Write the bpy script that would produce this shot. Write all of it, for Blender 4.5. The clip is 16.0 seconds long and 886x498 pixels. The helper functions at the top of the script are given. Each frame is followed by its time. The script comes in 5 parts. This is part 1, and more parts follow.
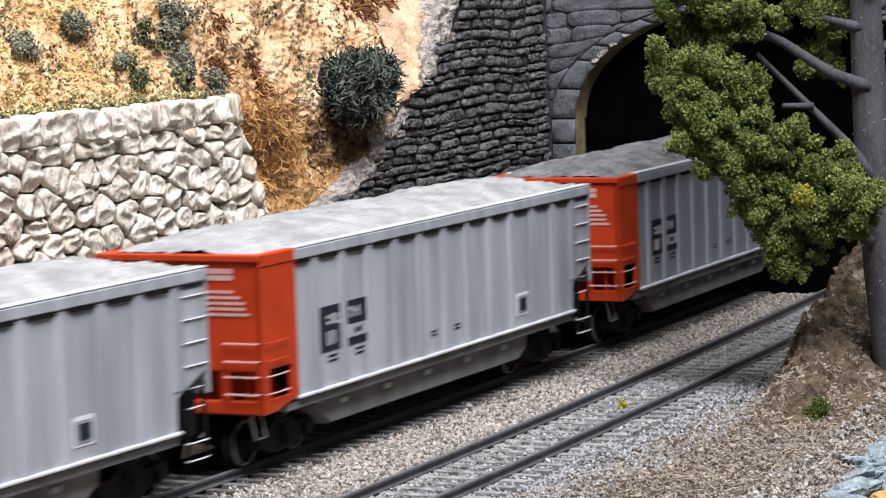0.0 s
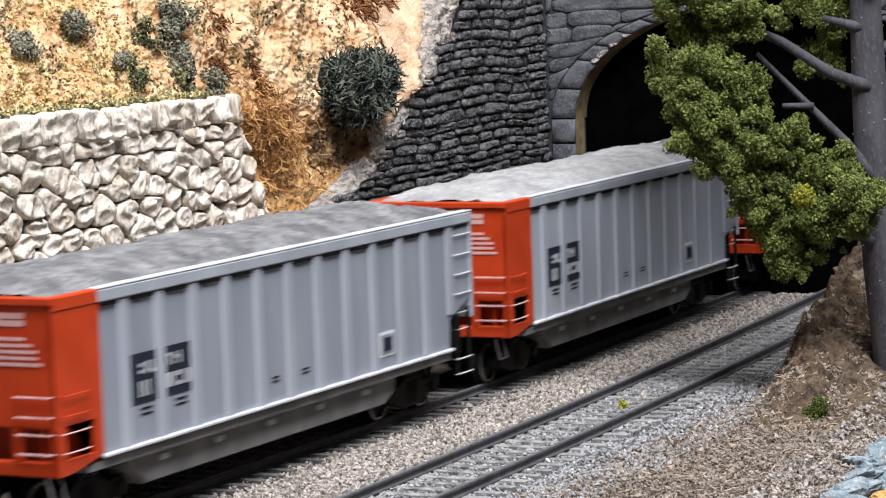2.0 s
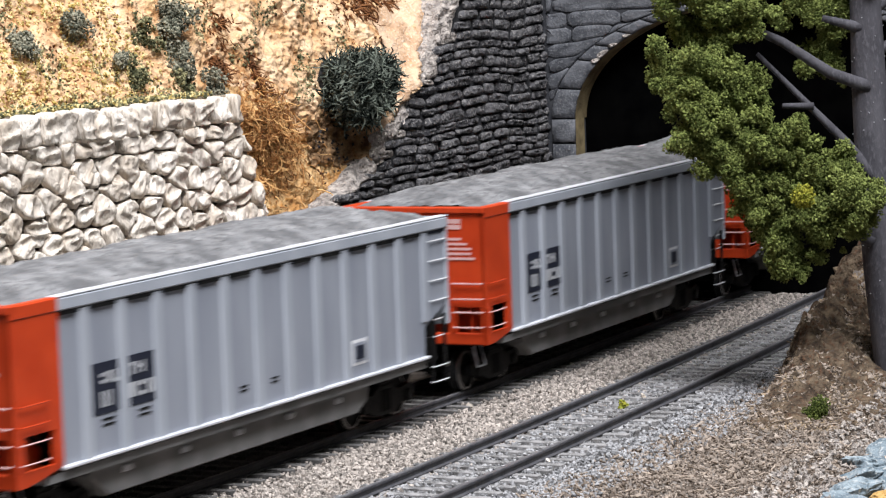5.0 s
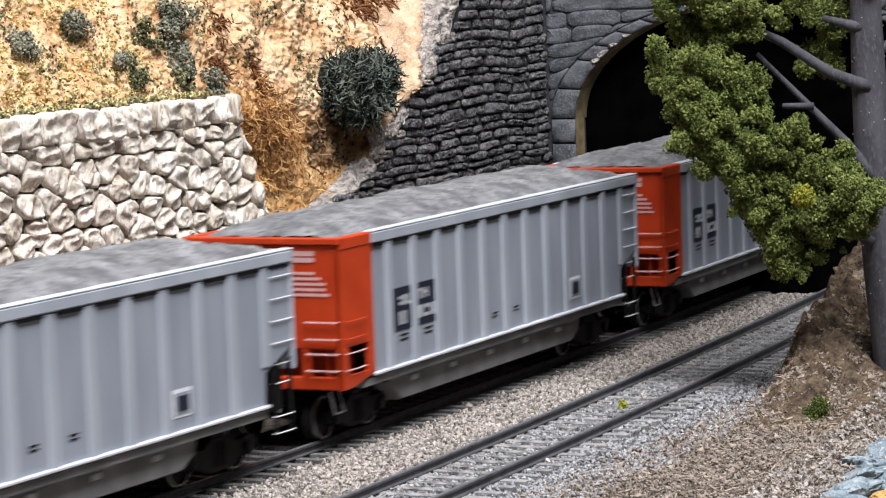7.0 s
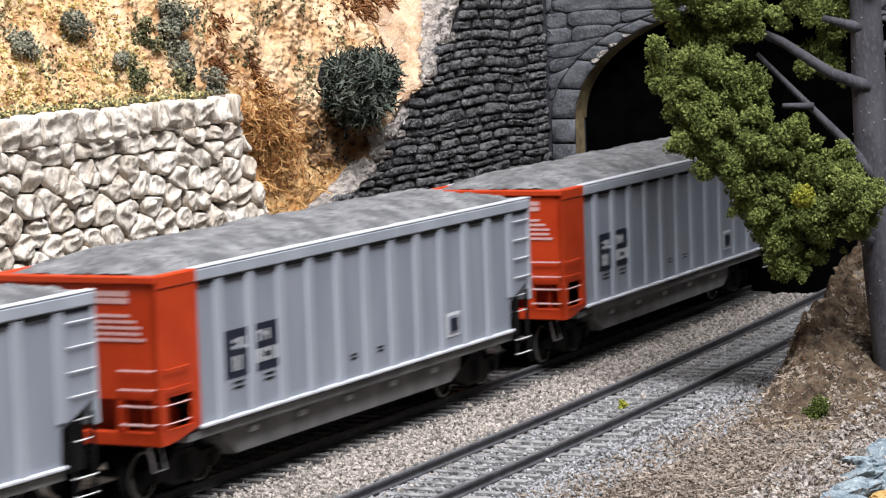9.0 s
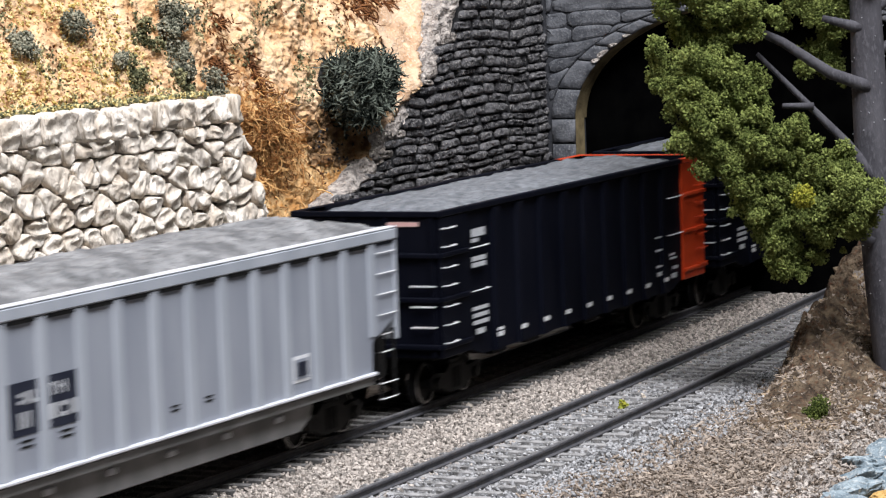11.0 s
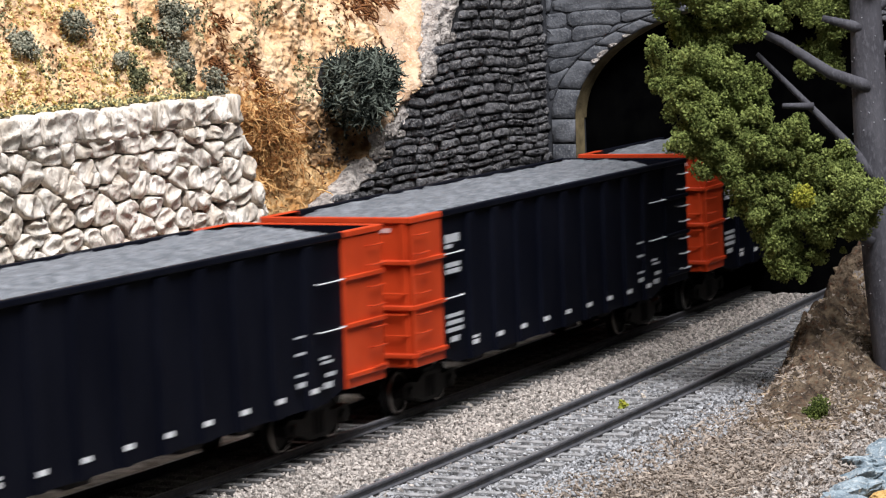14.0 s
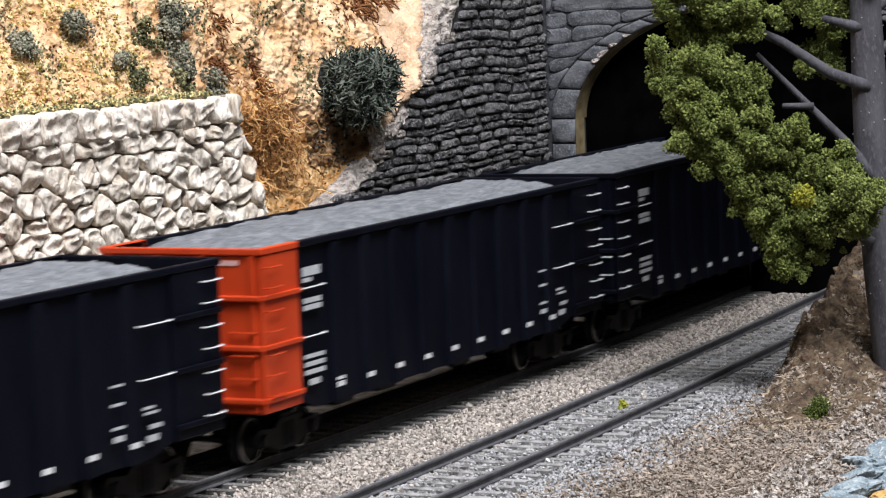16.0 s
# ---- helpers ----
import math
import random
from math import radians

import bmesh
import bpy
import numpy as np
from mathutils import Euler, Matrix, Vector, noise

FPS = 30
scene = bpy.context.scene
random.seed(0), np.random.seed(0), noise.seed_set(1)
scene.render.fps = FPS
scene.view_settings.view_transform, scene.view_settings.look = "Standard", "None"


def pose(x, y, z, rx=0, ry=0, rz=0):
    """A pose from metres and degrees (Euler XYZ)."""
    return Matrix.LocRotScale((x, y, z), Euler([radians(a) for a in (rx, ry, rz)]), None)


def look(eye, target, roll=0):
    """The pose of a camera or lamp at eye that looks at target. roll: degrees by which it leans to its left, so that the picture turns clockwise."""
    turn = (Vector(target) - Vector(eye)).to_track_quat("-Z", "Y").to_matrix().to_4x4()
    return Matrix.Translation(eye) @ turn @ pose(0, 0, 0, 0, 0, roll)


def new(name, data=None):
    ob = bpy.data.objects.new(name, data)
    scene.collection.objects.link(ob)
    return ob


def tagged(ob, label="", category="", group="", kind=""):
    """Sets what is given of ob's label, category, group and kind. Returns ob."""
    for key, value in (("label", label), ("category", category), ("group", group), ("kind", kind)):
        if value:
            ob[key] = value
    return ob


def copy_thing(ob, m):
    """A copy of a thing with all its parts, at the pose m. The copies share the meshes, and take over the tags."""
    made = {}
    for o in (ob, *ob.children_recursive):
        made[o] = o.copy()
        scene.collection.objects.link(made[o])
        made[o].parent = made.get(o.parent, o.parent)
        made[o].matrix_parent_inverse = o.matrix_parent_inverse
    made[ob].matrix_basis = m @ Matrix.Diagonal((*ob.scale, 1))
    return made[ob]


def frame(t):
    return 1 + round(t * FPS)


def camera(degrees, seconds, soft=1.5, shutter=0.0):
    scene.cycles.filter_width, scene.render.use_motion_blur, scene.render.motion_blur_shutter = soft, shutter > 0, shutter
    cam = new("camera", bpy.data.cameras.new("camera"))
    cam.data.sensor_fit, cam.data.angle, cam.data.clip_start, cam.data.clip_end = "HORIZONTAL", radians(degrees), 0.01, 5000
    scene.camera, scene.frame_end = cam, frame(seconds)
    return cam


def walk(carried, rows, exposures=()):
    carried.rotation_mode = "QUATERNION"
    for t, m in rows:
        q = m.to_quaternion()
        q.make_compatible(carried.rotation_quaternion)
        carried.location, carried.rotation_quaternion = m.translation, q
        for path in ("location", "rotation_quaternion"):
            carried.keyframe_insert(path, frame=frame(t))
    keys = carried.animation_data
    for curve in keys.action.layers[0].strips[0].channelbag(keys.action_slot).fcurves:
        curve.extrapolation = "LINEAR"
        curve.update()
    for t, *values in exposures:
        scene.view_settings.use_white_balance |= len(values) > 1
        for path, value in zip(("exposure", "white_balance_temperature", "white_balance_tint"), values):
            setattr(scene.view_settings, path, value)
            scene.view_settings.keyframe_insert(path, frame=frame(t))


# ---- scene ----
# ---- camera ----
U = 0.01            # lengths below are written in centimetres of the model railway
cam = camera(17.38, 16.0, soft=1.25, shutter=0.6)
VIEW = look((-59.302 * U, -28.495 * U, 9.651 * U), (8.208 * U, 3.356 * U, 2.374 * U), -1.99)
walk(cam, [(0.0, VIEW), (16.0, VIEW)])

# ---- world and room light ----
world = bpy.data.worlds.new("room_world")
scene.world = world
world.use_nodes = True
world.node_tree.nodes["Background"].inputs[0].default_value = (0.75, 0.8, 0.9, 1)
world.node_tree.nodes["Background"].inputs[1].default_value = 0.25


def lamp(name, at, aim, sx, sy, power, colour):
    data = bpy.data.lights.new(name, "AREA")
    data.shape, data.size, data.size_y, data.energy, data.color = "RECTANGLE", sx, sy, power, colour
    ob = new(name, data)
    ob.matrix_basis = look(at, aim)
    return ob


# a lamp over the front of the layout, and the ceiling fitting of the room
lamp("layout_lamp", (-0.40, -0.39, 0.97), (-0.07, 0.02, 0.04), 0.55, 0.55, 25, (0.93, 0.945, 1.0))
lamp("ceiling_light", (-0.15, -0.08, 1.56), (0.0, 0.0, 0.0), 0.4, 0.7, 9.5, (0.93, 0.945, 1.0))
scene.view_settings.exposure = 0.0


# ---- materials ----
def material(name, a, b, c=None, scale=400.0, fine=2500.0, rough=0.8, metal=0.0, bump=0.3, dist=0.0004,
             island=0.0, objvar=0.0, stretch=(1, 1, 1), spec=0.3, detail=6, lo=0.35, hi=0.65):
    """Two or three colours mixed by noise at two sizes, with fine relief."""
    m = bpy.data.materials.new(name)
    m.use_nodes = True
    nt = m.node_tree
    N, L = nt.nodes, nt.links
    bs = N["Principled BSDF"]
    tc, mp = N.new("ShaderNodeTexCoord"), N.new("ShaderNodeMapping")
    mp.inputs["Scale"].default_value = stretch
    L.new(tc.outputs["Object"], mp.inputs[0])
    n1, n2 = N.new("ShaderNodeTexNoise"), N.new("ShaderNodeTexNoise")
    n1.inputs["Scale"].default_value, n1.inputs["Detail"].default_value = scale, detail
    n2.inputs["Scale"].default_value, n2.inputs["Detail"].default_value = fine, 4
    L.new(mp.outputs[0], n1.inputs[0])
    L.new(mp.outputs[0], n2.inputs[0])
    ramp = N.new("ShaderNodeValToRGB")
    ramp.color_ramp.elements[0].position, ramp.color_ramp.elements[0].color = lo, (*a, 1)
    ramp.color_ramp.elements[1].position, ramp.color_ramp.elements[1].color = hi, (*b, 1)
    fac = n1.outputs["Fac"]
    add = None
    if island or objvar:
        src = N.new("ShaderNodeNewGeometry").outputs["Random Per Island"] if island else N.new("ShaderNodeObjectInfo").outputs["Random"]
        mr = N.new("ShaderNodeMapRange")
        k = island or objvar
        mr.inputs[3].default_value, mr.inputs[4].default_value = -k, k
        L.new(src, mr.inputs[0])
        add = N.new("ShaderNodeMath")
        L.new(fac, add.inputs[0])
        L.new(mr.outputs[0], add.inputs[1])
        fac = add.outputs[0]
    L.new(fac, ramp.inputs[0])
    col = ramp.outputs[0]
    if c:
        mx = N.new("ShaderNodeMixRGB")
        r2 = N.new("ShaderNodeMapRange")
        r2.inputs[1].default_value, r2.inputs[2].default_value = 0.52, 0.68
        L.new(n2.outputs["Fac"], r2.inputs[0])
        L.new(r2.outputs[0], mx.inputs[0])
        L.new(col, mx.inputs[1])
        mx.inputs[2].default_value = (*c, 1)
        col = mx.outputs[0]
    L.new(col, bs.inputs["Base Color"])
    bs.inputs["Roughness"].default_value, bs.inputs["Metallic"].default_value = rough, metal
    bs.inputs["Specular IOR Level"].default_value = spec
    if bump:
        bp = N.new("ShaderNodeBump")
        bp.inputs["Strength"].default_value, bp.inputs["Distance"].default_value = bump, dist
        ad = N.new("ShaderNodeMath")
        L.new(n1.outputs["Fac"], ad.inputs[0])
        L.new(n2.outputs["Fac"], ad.inputs[1])
        L.new(ad.outputs[0], bp.inputs["Height"])
        L.new(bp.outputs[0], bs.inputs["Normal"])
    return m


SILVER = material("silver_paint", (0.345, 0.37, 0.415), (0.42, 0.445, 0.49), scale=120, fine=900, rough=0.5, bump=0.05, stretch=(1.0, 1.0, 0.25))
# the same silver darkened, so the shade between ribs is in the colour
SILVER_PANEL_SHADED = material("silver_paint_shaded_panel", (0.255, 0.275, 0.32), (0.315, 0.335, 0.38), scale=120, fine=900, rough=0.55, bump=0.05, stretch=(1, 1, 0.25))
SILVER_GRIMY = material("grimy_silver_paint", (0.30, 0.31, 0.34), (0.46, 0.48, 0.52), scale=160, fine=900, rough=0.6, bump=0.05, stretch=(1.2, 1.0, 0.12))
BRIGHT = material("bright_trim", (0.52, 0.53, 0.56), (0.66, 0.67, 0.71), scale=200, rough=0.4, bump=0.05)
TUB = material("dusty_grey_tub", (0.16, 0.158, 0.157), (0.255, 0.25, 0.246), scale=130, fine=1500, rough=0.7, bump=0.15)
ORANGE = material("orange_red_paint", (0.48, 0.043, 0.010), (0.57, 0.058, 0.014), scale=150, fine=1200, rough=0.42, bump=0.05)
BLACKCAR = material("black_car_paint", (0.0024, 0.003, 0.0066), (0.0046, 0.0053, 0.0098), scale=150, fine=1500, spec=0.06, rough=0.5, bump=0.06, stretch=(1, 1, 0.3))
DARK = material("black_underframe", (0.005, 0.005, 0.0055), (0.013, 0.0125, 0.012), scale=400, spec=0.15, rough=0.6, bump=0.2)
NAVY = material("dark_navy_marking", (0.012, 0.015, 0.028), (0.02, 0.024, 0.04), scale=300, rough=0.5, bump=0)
WHITE = material("white_marking", (0.66, 0.66, 0.68), (0.78, 0.78, 0.78), scale=500, rough=0.5, bump=0)
GREYMARK = material("faded_marking", (0.44, 0.45, 0.47), (0.54, 0.55, 0.57), scale=500, rough=0.6, bump=0)
PINK = material("pale_pink_marking", (0.66, 0.40, 0.38), (0.74, 0.48, 0.46), scale=500, rough=0.5, bump=0)
STEEL = material("worn_steel", (0.30, 0.29, 0.28), (0.5, 0.48, 0.46), scale=500, rough=0.32, metal=0.9, bump=0.1)
RAILBROWN = material("weathered_rail", (0.05, 0.05, 0.057), (0.085, 0.084, 0.092), (0.10, 0.09, 0.085), scale=300, fine=1500, rough=0.6, bump=0.2)
RAILTOP = material("dull_rail_head", (0.16, 0.155, 0.16), (0.24, 0.235, 0.24), scale=400, rough=0.45, metal=0.5, bump=0.1)
TIE = material("weathered_sleeper", (0.10, 0.097, 0.095), (0.30, 0.29, 0.285), (0.38, 0.37, 0.36), scale=350, fine=1800, rough=0.9, bump=0.4, objvar=0.1)
# darker copy of the sleeper colours, which holds the shade under the train
TIE_MAIN = material("train_shade_sleeper", (0.055, 0.052, 0.05), (0.15, 0.143, 0.138), (0.24, 0.23, 0.22), scale=350, fine=1800, rough=0.9, bump=0.4, objvar=0.15)
COAL = material("grey_coal", (0.12, 0.12, 0.124), (0.285, 0.285, 0.287), (0.085, 0.085, 0.087), scale=170, fine=1000, rough=0.9, bump=0.9, dist=0.0008)
COAL_PALE = material("dusty_pale_coal", (0.28, 0.28, 0.28), (0.45, 0.448, 0.445), (0.22, 0.22, 0.215), scale=150, fine=1400, rough=0.9, bump=0.7, dist=0.0007)
COAL_BLUE = material("slate_grey_coal", (0.12, 0.128, 0.14), (0.23, 0.24, 0.258), (0.07, 0.074, 0.082), scale=380, fine=1600, rough=0.85, bump=0.9, dist=0.0008)
BALLAST = material("ballast_grains", (0.14, 0.125, 0.11), (0.54, 0.475, 0.42), scale=500, rough=0.95, bump=0.2, island=0.42, lo=0.1, hi=0.9)
BALLAST_GREY = material("grey_ballast_grains", (0.13, 0.13, 0.132), (0.44, 0.435, 0.44), scale=500, rough=0.95, bump=0.2, island=0.42, lo=0.1, hi=0.9)
DIRT_GRAIN = material("dirt_grains", (0.08, 0.06, 0.045), (0.38, 0.315, 0.26), scale=500, rough=0.95, bump=0.2, island=0.42, lo=0.1, hi=0.9)
GROUND = material("ground_cover", (0.13, 0.11, 0.09), (0.32, 0.28, 0.25), (0.22, 0.20, 0.185), scale=260, fine=1800, rough=0.95, bump=1.0, dist=0.0008)
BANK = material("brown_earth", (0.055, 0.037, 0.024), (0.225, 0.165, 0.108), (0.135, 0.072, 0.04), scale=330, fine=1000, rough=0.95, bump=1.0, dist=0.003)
HILL = material("ochre_plaster_cliff", (0.50, 0.26, 0.11), (0.88, 0.63, 0.40), (0.78, 0.52, 0.27), scale=150, fine=620, rough=0.9, bump=1.0, dist=0.0015)
GULLY = material("rusty_orange_gully", (0.50, 0.24, 0.075), (0.82, 0.56, 0.28), (0.58, 0.27, 0.07), scale=130, fine=700, rough=0.9, bump=1.0, dist=0.002)
PINKISH = material("pale_salmon_earth", (0.54, 0.32, 0.18), (0.80, 0.56, 0.37), (0.74, 0.58, 0.43), scale=140, fine=1300, rough=0.95, bump=0.8, dist=0.0008)
CREAM = material("cream_cast_stone", (0.56, 0.47, 0.375), (0.85, 0.775, 0.68), (0.71, 0.625, 0.53), scale=210, fine=700, rough=0.85, bump=1.0, dist=0.0013, objvar=0.06, stretch=(0.8, 1.6, 0.40))
CREAM_JOINT = material("dirty_joint", (0.13, 0.10, 0.07), (0.30, 0.245, 0.18), scale=400, rough=0.95, bump=0.4)
GREYSTONE = material("charcoal_cast_stone", (0.040, 0.039, 0.043), (0.165, 0.16, 0.163), (0.32, 0.30, 0.285), scale=420, fine=1300, rough=0.8, bump=1.0, dist=0.0011, objvar=0.08)
SMOOTHSTONE = material("slate_grey_masonry", (0.065, 0.068, 0.077), (0.13, 0.133, 0.145), (0.17, 0.17, 0.175), scale=260, fine=1500, rough=0.75, bump=0.5, dist=0.0005, objvar=0.08)
PORTAL_JOINT = material("dark_masonry_joint", (0.030, 0.031, 0.036), (0.055, 0.056, 0.062), scale=400, rough=0.95, bump=0.3)
BROWNROCK = material("dark_brown_rock", (0.13, 0.065, 0.03), (0.46, 0.29, 0.15), (0.28, 0.14, 0.055), scale=260, fine=900, rough=0.95, bump=1.0, dist=0.0018)
LITTER = material("dry_fibre_litter", (0.09, 0.065, 0.045), (0.46, 0.375, 0.30), scale=200, rough=0.95, bump=0.2, island=0.4, lo=0.1, hi=0.9)
# colour of the wing wall joints, also of painted shade in bush and pits
GREY_JOINT_SHADE = material("dark_joint_and_shade", (0.018, 0.018, 0.02), (0.04, 0.04, 0.042), scale=400, rough=0.95, bump=0.3)
CHIP = material("chipped_white_plaster", (0.28, 0.245, 0.22), (0.66, 0.585, 0.52), (0.20, 0.185, 0.175), scale=420, fine=1000, rough=0.95, bump=1.0, dist=0.0022)
OLIVEWALL = material("tan_tunnel_lining", (0.12, 0.09, 0.045), (0.24, 0.185, 0.095), scale=260, rough=0.9, bump=0.5)
# near black, so that the tunnel's darkness is in the colour itself
BORE = material("tunnel_darkness", (0.0012, 0.0012, 0.0014), (0.0025, 0.0025, 0.0025), scale=200, rough=1.0, spec=0.0, bump=0)
BARK = material("grey_bark", (0.045, 0.043, 0.050), (0.078, 0.075, 0.084), (0.092, 0.088, 0.098), scale=220, fine=1500, rough=0.8, bump=0.5, dist=0.0004, stretch=(1, 1, 0.45))
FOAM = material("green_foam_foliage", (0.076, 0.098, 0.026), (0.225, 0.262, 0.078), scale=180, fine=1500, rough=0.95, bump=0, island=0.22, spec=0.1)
MOSS = material("dark_moss", (0.035, 0.05, 0.012), (0.14, 0.17, 0.045), scale=180, rough=0.95, bump=0, island=0.25, spec=0.1)
FOAM_LIME = material("yellow_green_foam", (0.18, 0.20, 0.03), (0.36, 0.34, 0.05), scale=180, rough=0.95, bump=0, island=0.2, spec=0.1)
BUSHGREEN = material("dark_grey_green_fibre", (0.014, 0.018, 0.015), (0.165, 0.185, 0.15), scale=200, rough=0.95, bump=0, island=0.3, spec=0.1)
SCRUB = material("dull_green_scrub", (0.07, 0.075, 0.04), (0.30, 0.28, 0.15), scale=200, rough=0.95, bump=0, island=0.3, spec=0.1)
SAGE = material("grey_sage_scrub", (0.10, 0.105, 0.078), (0.36, 0.34, 0.25), scale=200, rough=0.95, bump=0, island=0.3, spec=0.1)
YELLOWTURF = material("yellow_turf_flecks", (0.45, 0.34, 0.11), (0.80, 0.66, 0.33), scale=200, rough=0.95, bump=0, island=0.35, spec=0.1)
ROOT = material("orange_root_fibre", (0.34, 0.15, 0.045), (0.74, 0.44, 0.18), scale=250, rough=0.9, bump=0.3, island=0.25)
ROOTDARK = material("brown_root_fibre", (0.10, 0.038, 0.014), (0.26, 0.11, 0.04), scale=250, rough=0.9, bump=0.3, island=0.25)
BLUEROCK = material("pale_blue_grey_rock", (0.10, 0.14, 0.17), (0.29, 0.345, 0.375), (0.42, 0.45, 0.455), scale=240, fine=1200, rough=0.8, bump=0.8, dist=0.0008)
OCHRE = material("ochre_chip", (0.42, 0.24, 0.07), (0.6, 0.40, 0.16), scale=300, rough=0.9, bump=0.4)
ROOMWALL = material("painted_room_wall", (0.60, 0.59, 0.57), (0.66, 0.65, 0.63), scale=3, fine=60, rough=0.9, bump=0.05)
ROOMFLOOR = material("grey_room_floor", (0.26, 0.25, 0.24), (0.32, 0.31, 0.30), scale=4, fine=80, rough=0.7, bump=0.05)
FASCIA = material("layout_fascia_board", (0.05, 0.06, 0.05), (0.07, 0.08, 0.07), scale=6, fine=80, rough=0.6, bump=0.05)


# ---- mesh helpers ----
class Soup:
    """Collects vertices and faces, in centimetres."""

    def __init__(self):
        self.v, self.f = [], []

    def add(self, verts, faces):
        n = len(self.v)
        self.v += [tuple(q) for q in verts]
        self.f += [tuple(i + n for i in q) for q in faces]

    def box(self, x0, x1, y0, y1, z0, z1, ch=0.0):
        """A box; ch chamfers its long edges all round."""
        if ch <= 0:
            vs = [(x, y, z) for z in (z0, z1) for y in (y0, y1) for x in (x0, x1)]
            self.add(vs, [(0, 2, 3, 1), (4, 5, 7, 6), (0, 1, 5, 4), (2, 6, 7, 3), (0, 4, 6, 2), (1, 3, 7, 5)])
            return
        c = min(ch, (x1 - x0) / 2.2, (y1 - y0) / 2.2, (z1 - z0) / 2.2)
        rings = []
        for z, d in ((z0, c), (z0 + c, 0), (z1 - c, 0), (z1, c)):
            a, b, e, g = x0 + d, x1 - d, y0 + d, y1 - d
            k = c
            rings.append([(a + k, e, z), (b - k, e, z), (b, e + k, z), (b, g - k, z), (b - k, g, z), (a + k, g, z), (a, g - k, z), (a, e + k, z)])
        self.loft(rings)

    def loft(self, rings, caps=True, closed=True):
        n, m = len(rings[0]), len(rings)
        fs = []
        for i in range(m - 1):
            for j in range(n if closed else n - 1):
                a, b = i * n + j, i * n + (j + 1) % n
                fs.append((a, b, b + n, a + n))
        if caps:
            fs.append(tuple(range(n - 1, -1, -1)))
            fs.append(tuple((m - 1) * n + j for j in range(n)))
        self.add([q for r in rings for q in r], fs)

    def rod(self, pts, r, sides=6, taper=None):
        """A round rod through points."""
        pts = [Vector(q) for q in pts]
        rings = []
        for i, q in enumerate(pts):
            d = (pts[min(i + 1, len(pts) - 1)] - pts[max(i - 1, 0)]).normalized()
            up = Vector((0, 0, 1)) if abs(d.z) < 0.9 else Vector((1, 0, 0))
            a = d.cross(up).normalized()
            b = a.cross(d)
            rr = r if taper is None else r + (taper - r) * i / (len(pts) - 1)
            rings.append([tuple(q + (a * math.cos(t) + b * math.sin(t)) * rr) for t in [2 * math.pi * k / sides for k in range(sides)]])
        self.loft(rings)

    def grid(self, nu, nv, fn):
        vs = [fn(i / (nu - 1), j / (nv - 1)) for j in range(nv) for i in range(nu)]
        self.add(vs, [(j * nu + i, j * nu + i + 1, (j + 1) * nu + i + 1, (j + 1) * nu + i) for j in range(nv - 1) for i in range(nu - 1)])


def mesh_of(name, soup, mat, smooth=False):
    me = bpy.data.meshes.new(name)
    me.from_pydata([(a * U, b * U, c * U) for a, b, c in soup.v], [], soup.f)
    me.materials.append(mat)
    bm = bmesh.new()
    bm.from_mesh(me)
    bmesh.ops.recalc_face_normals(bm, faces=bm.faces)
    bm.to_mesh(me)
    bm.free()
    if smooth:
        me.shade_smooth()
    return me


def part(name, soup, mat, parent=None, label="", smooth=False):
    ob = new(name, soup if isinstance(soup, bpy.types.Mesh) else mesh_of(name, soup, mat, smooth))
    ob.parent = parent
    return tagged(ob, label)


def thing(name, label, category, group="", kind=""):
    return tagged(new(name), label, category, group, kind)


def nz(x, y, z=0.0, s=1.0):
    return noise.noise(Vector((x * s, y * s, z * s)))


def bits(name, pts, size, mat, rng, parent=None, flat=1.0, jitter=0.45):
    """Many small irregular grains, one mesh; size is one number or one for each point."""
    pts = np.asarray(pts, float)
    n = len(pts)
    base = np.array([(1, 0, 0), (-1, 0, 0), (0, 1, 0), (0, -1, 0), (0, 0, 1), (0, 0, -1)], float)
    tri = np.array([(0, 2, 4), (2, 1, 4), (1, 3, 4), (3, 0, 4), (2, 0, 5), (1, 2, 5), (3, 1, 5), (0, 3, 5)])
    q = rng.normal(size=(n, 4))
    q /= np.linalg.norm(q, axis=1)[:, None]
    w, x, y, z = q.T
    R = np.stack([np.stack([1 - 2 * (y * y + z * z), 2 * (x * y - w * z), 2 * (x * z + w * y)], 1),
                  np.stack([2 * (x * y + w * z), 1 - 2 * (x * x + z * z), 2 * (y * z - w * x)], 1),
                  np.stack([2 * (x * z - w * y), 2 * (y * z + w * x), 1 - 2 * (x * x + y * y)], 1)], 1)
    sz = np.broadcast_to(np.asarray(size, float).reshape(-1, 1, 1), (n, 1, 1))
    loc = base[None] * (1 + jitter * rng.uniform(-1, 1, (n, 6, 1))) * sz * np.array([1, 1, flat])
    vs = np.einsum("nij,nkj->nki", R, loc) + pts[:, None, :]
    fs = tri[None] + (np.arange(n) * 6)[:, None, None]
    me = bpy.data.meshes.new(name)
    me.from_pydata((vs.reshape(-1, 3) * U).tolist(), [], fs.reshape(-1, 3).tolist())
    me.materials.append(mat)
    ob = new(name, me)
    ob.parent = parent
    return ob


# ---- the line of the main track ----
BEND = 0.00177


def track(s, off=0.0):
    """Place on the main line at length s, off to the far side; straight on beyond the middle stretch."""
    c = max(-30.0, min(30.0, s))
    th = BEND * c
    x, y = math.sin(th) / BEND, (1 - math.cos(th)) / BEND
    x, y = x + (s - c) * math.cos(th), y + (s - c) * math.sin(th)
    return x - math.sin(th) * off, y + math.cos(th) * off


def heading(s):
    return BEND * max(-30.0, min(30.0, s))


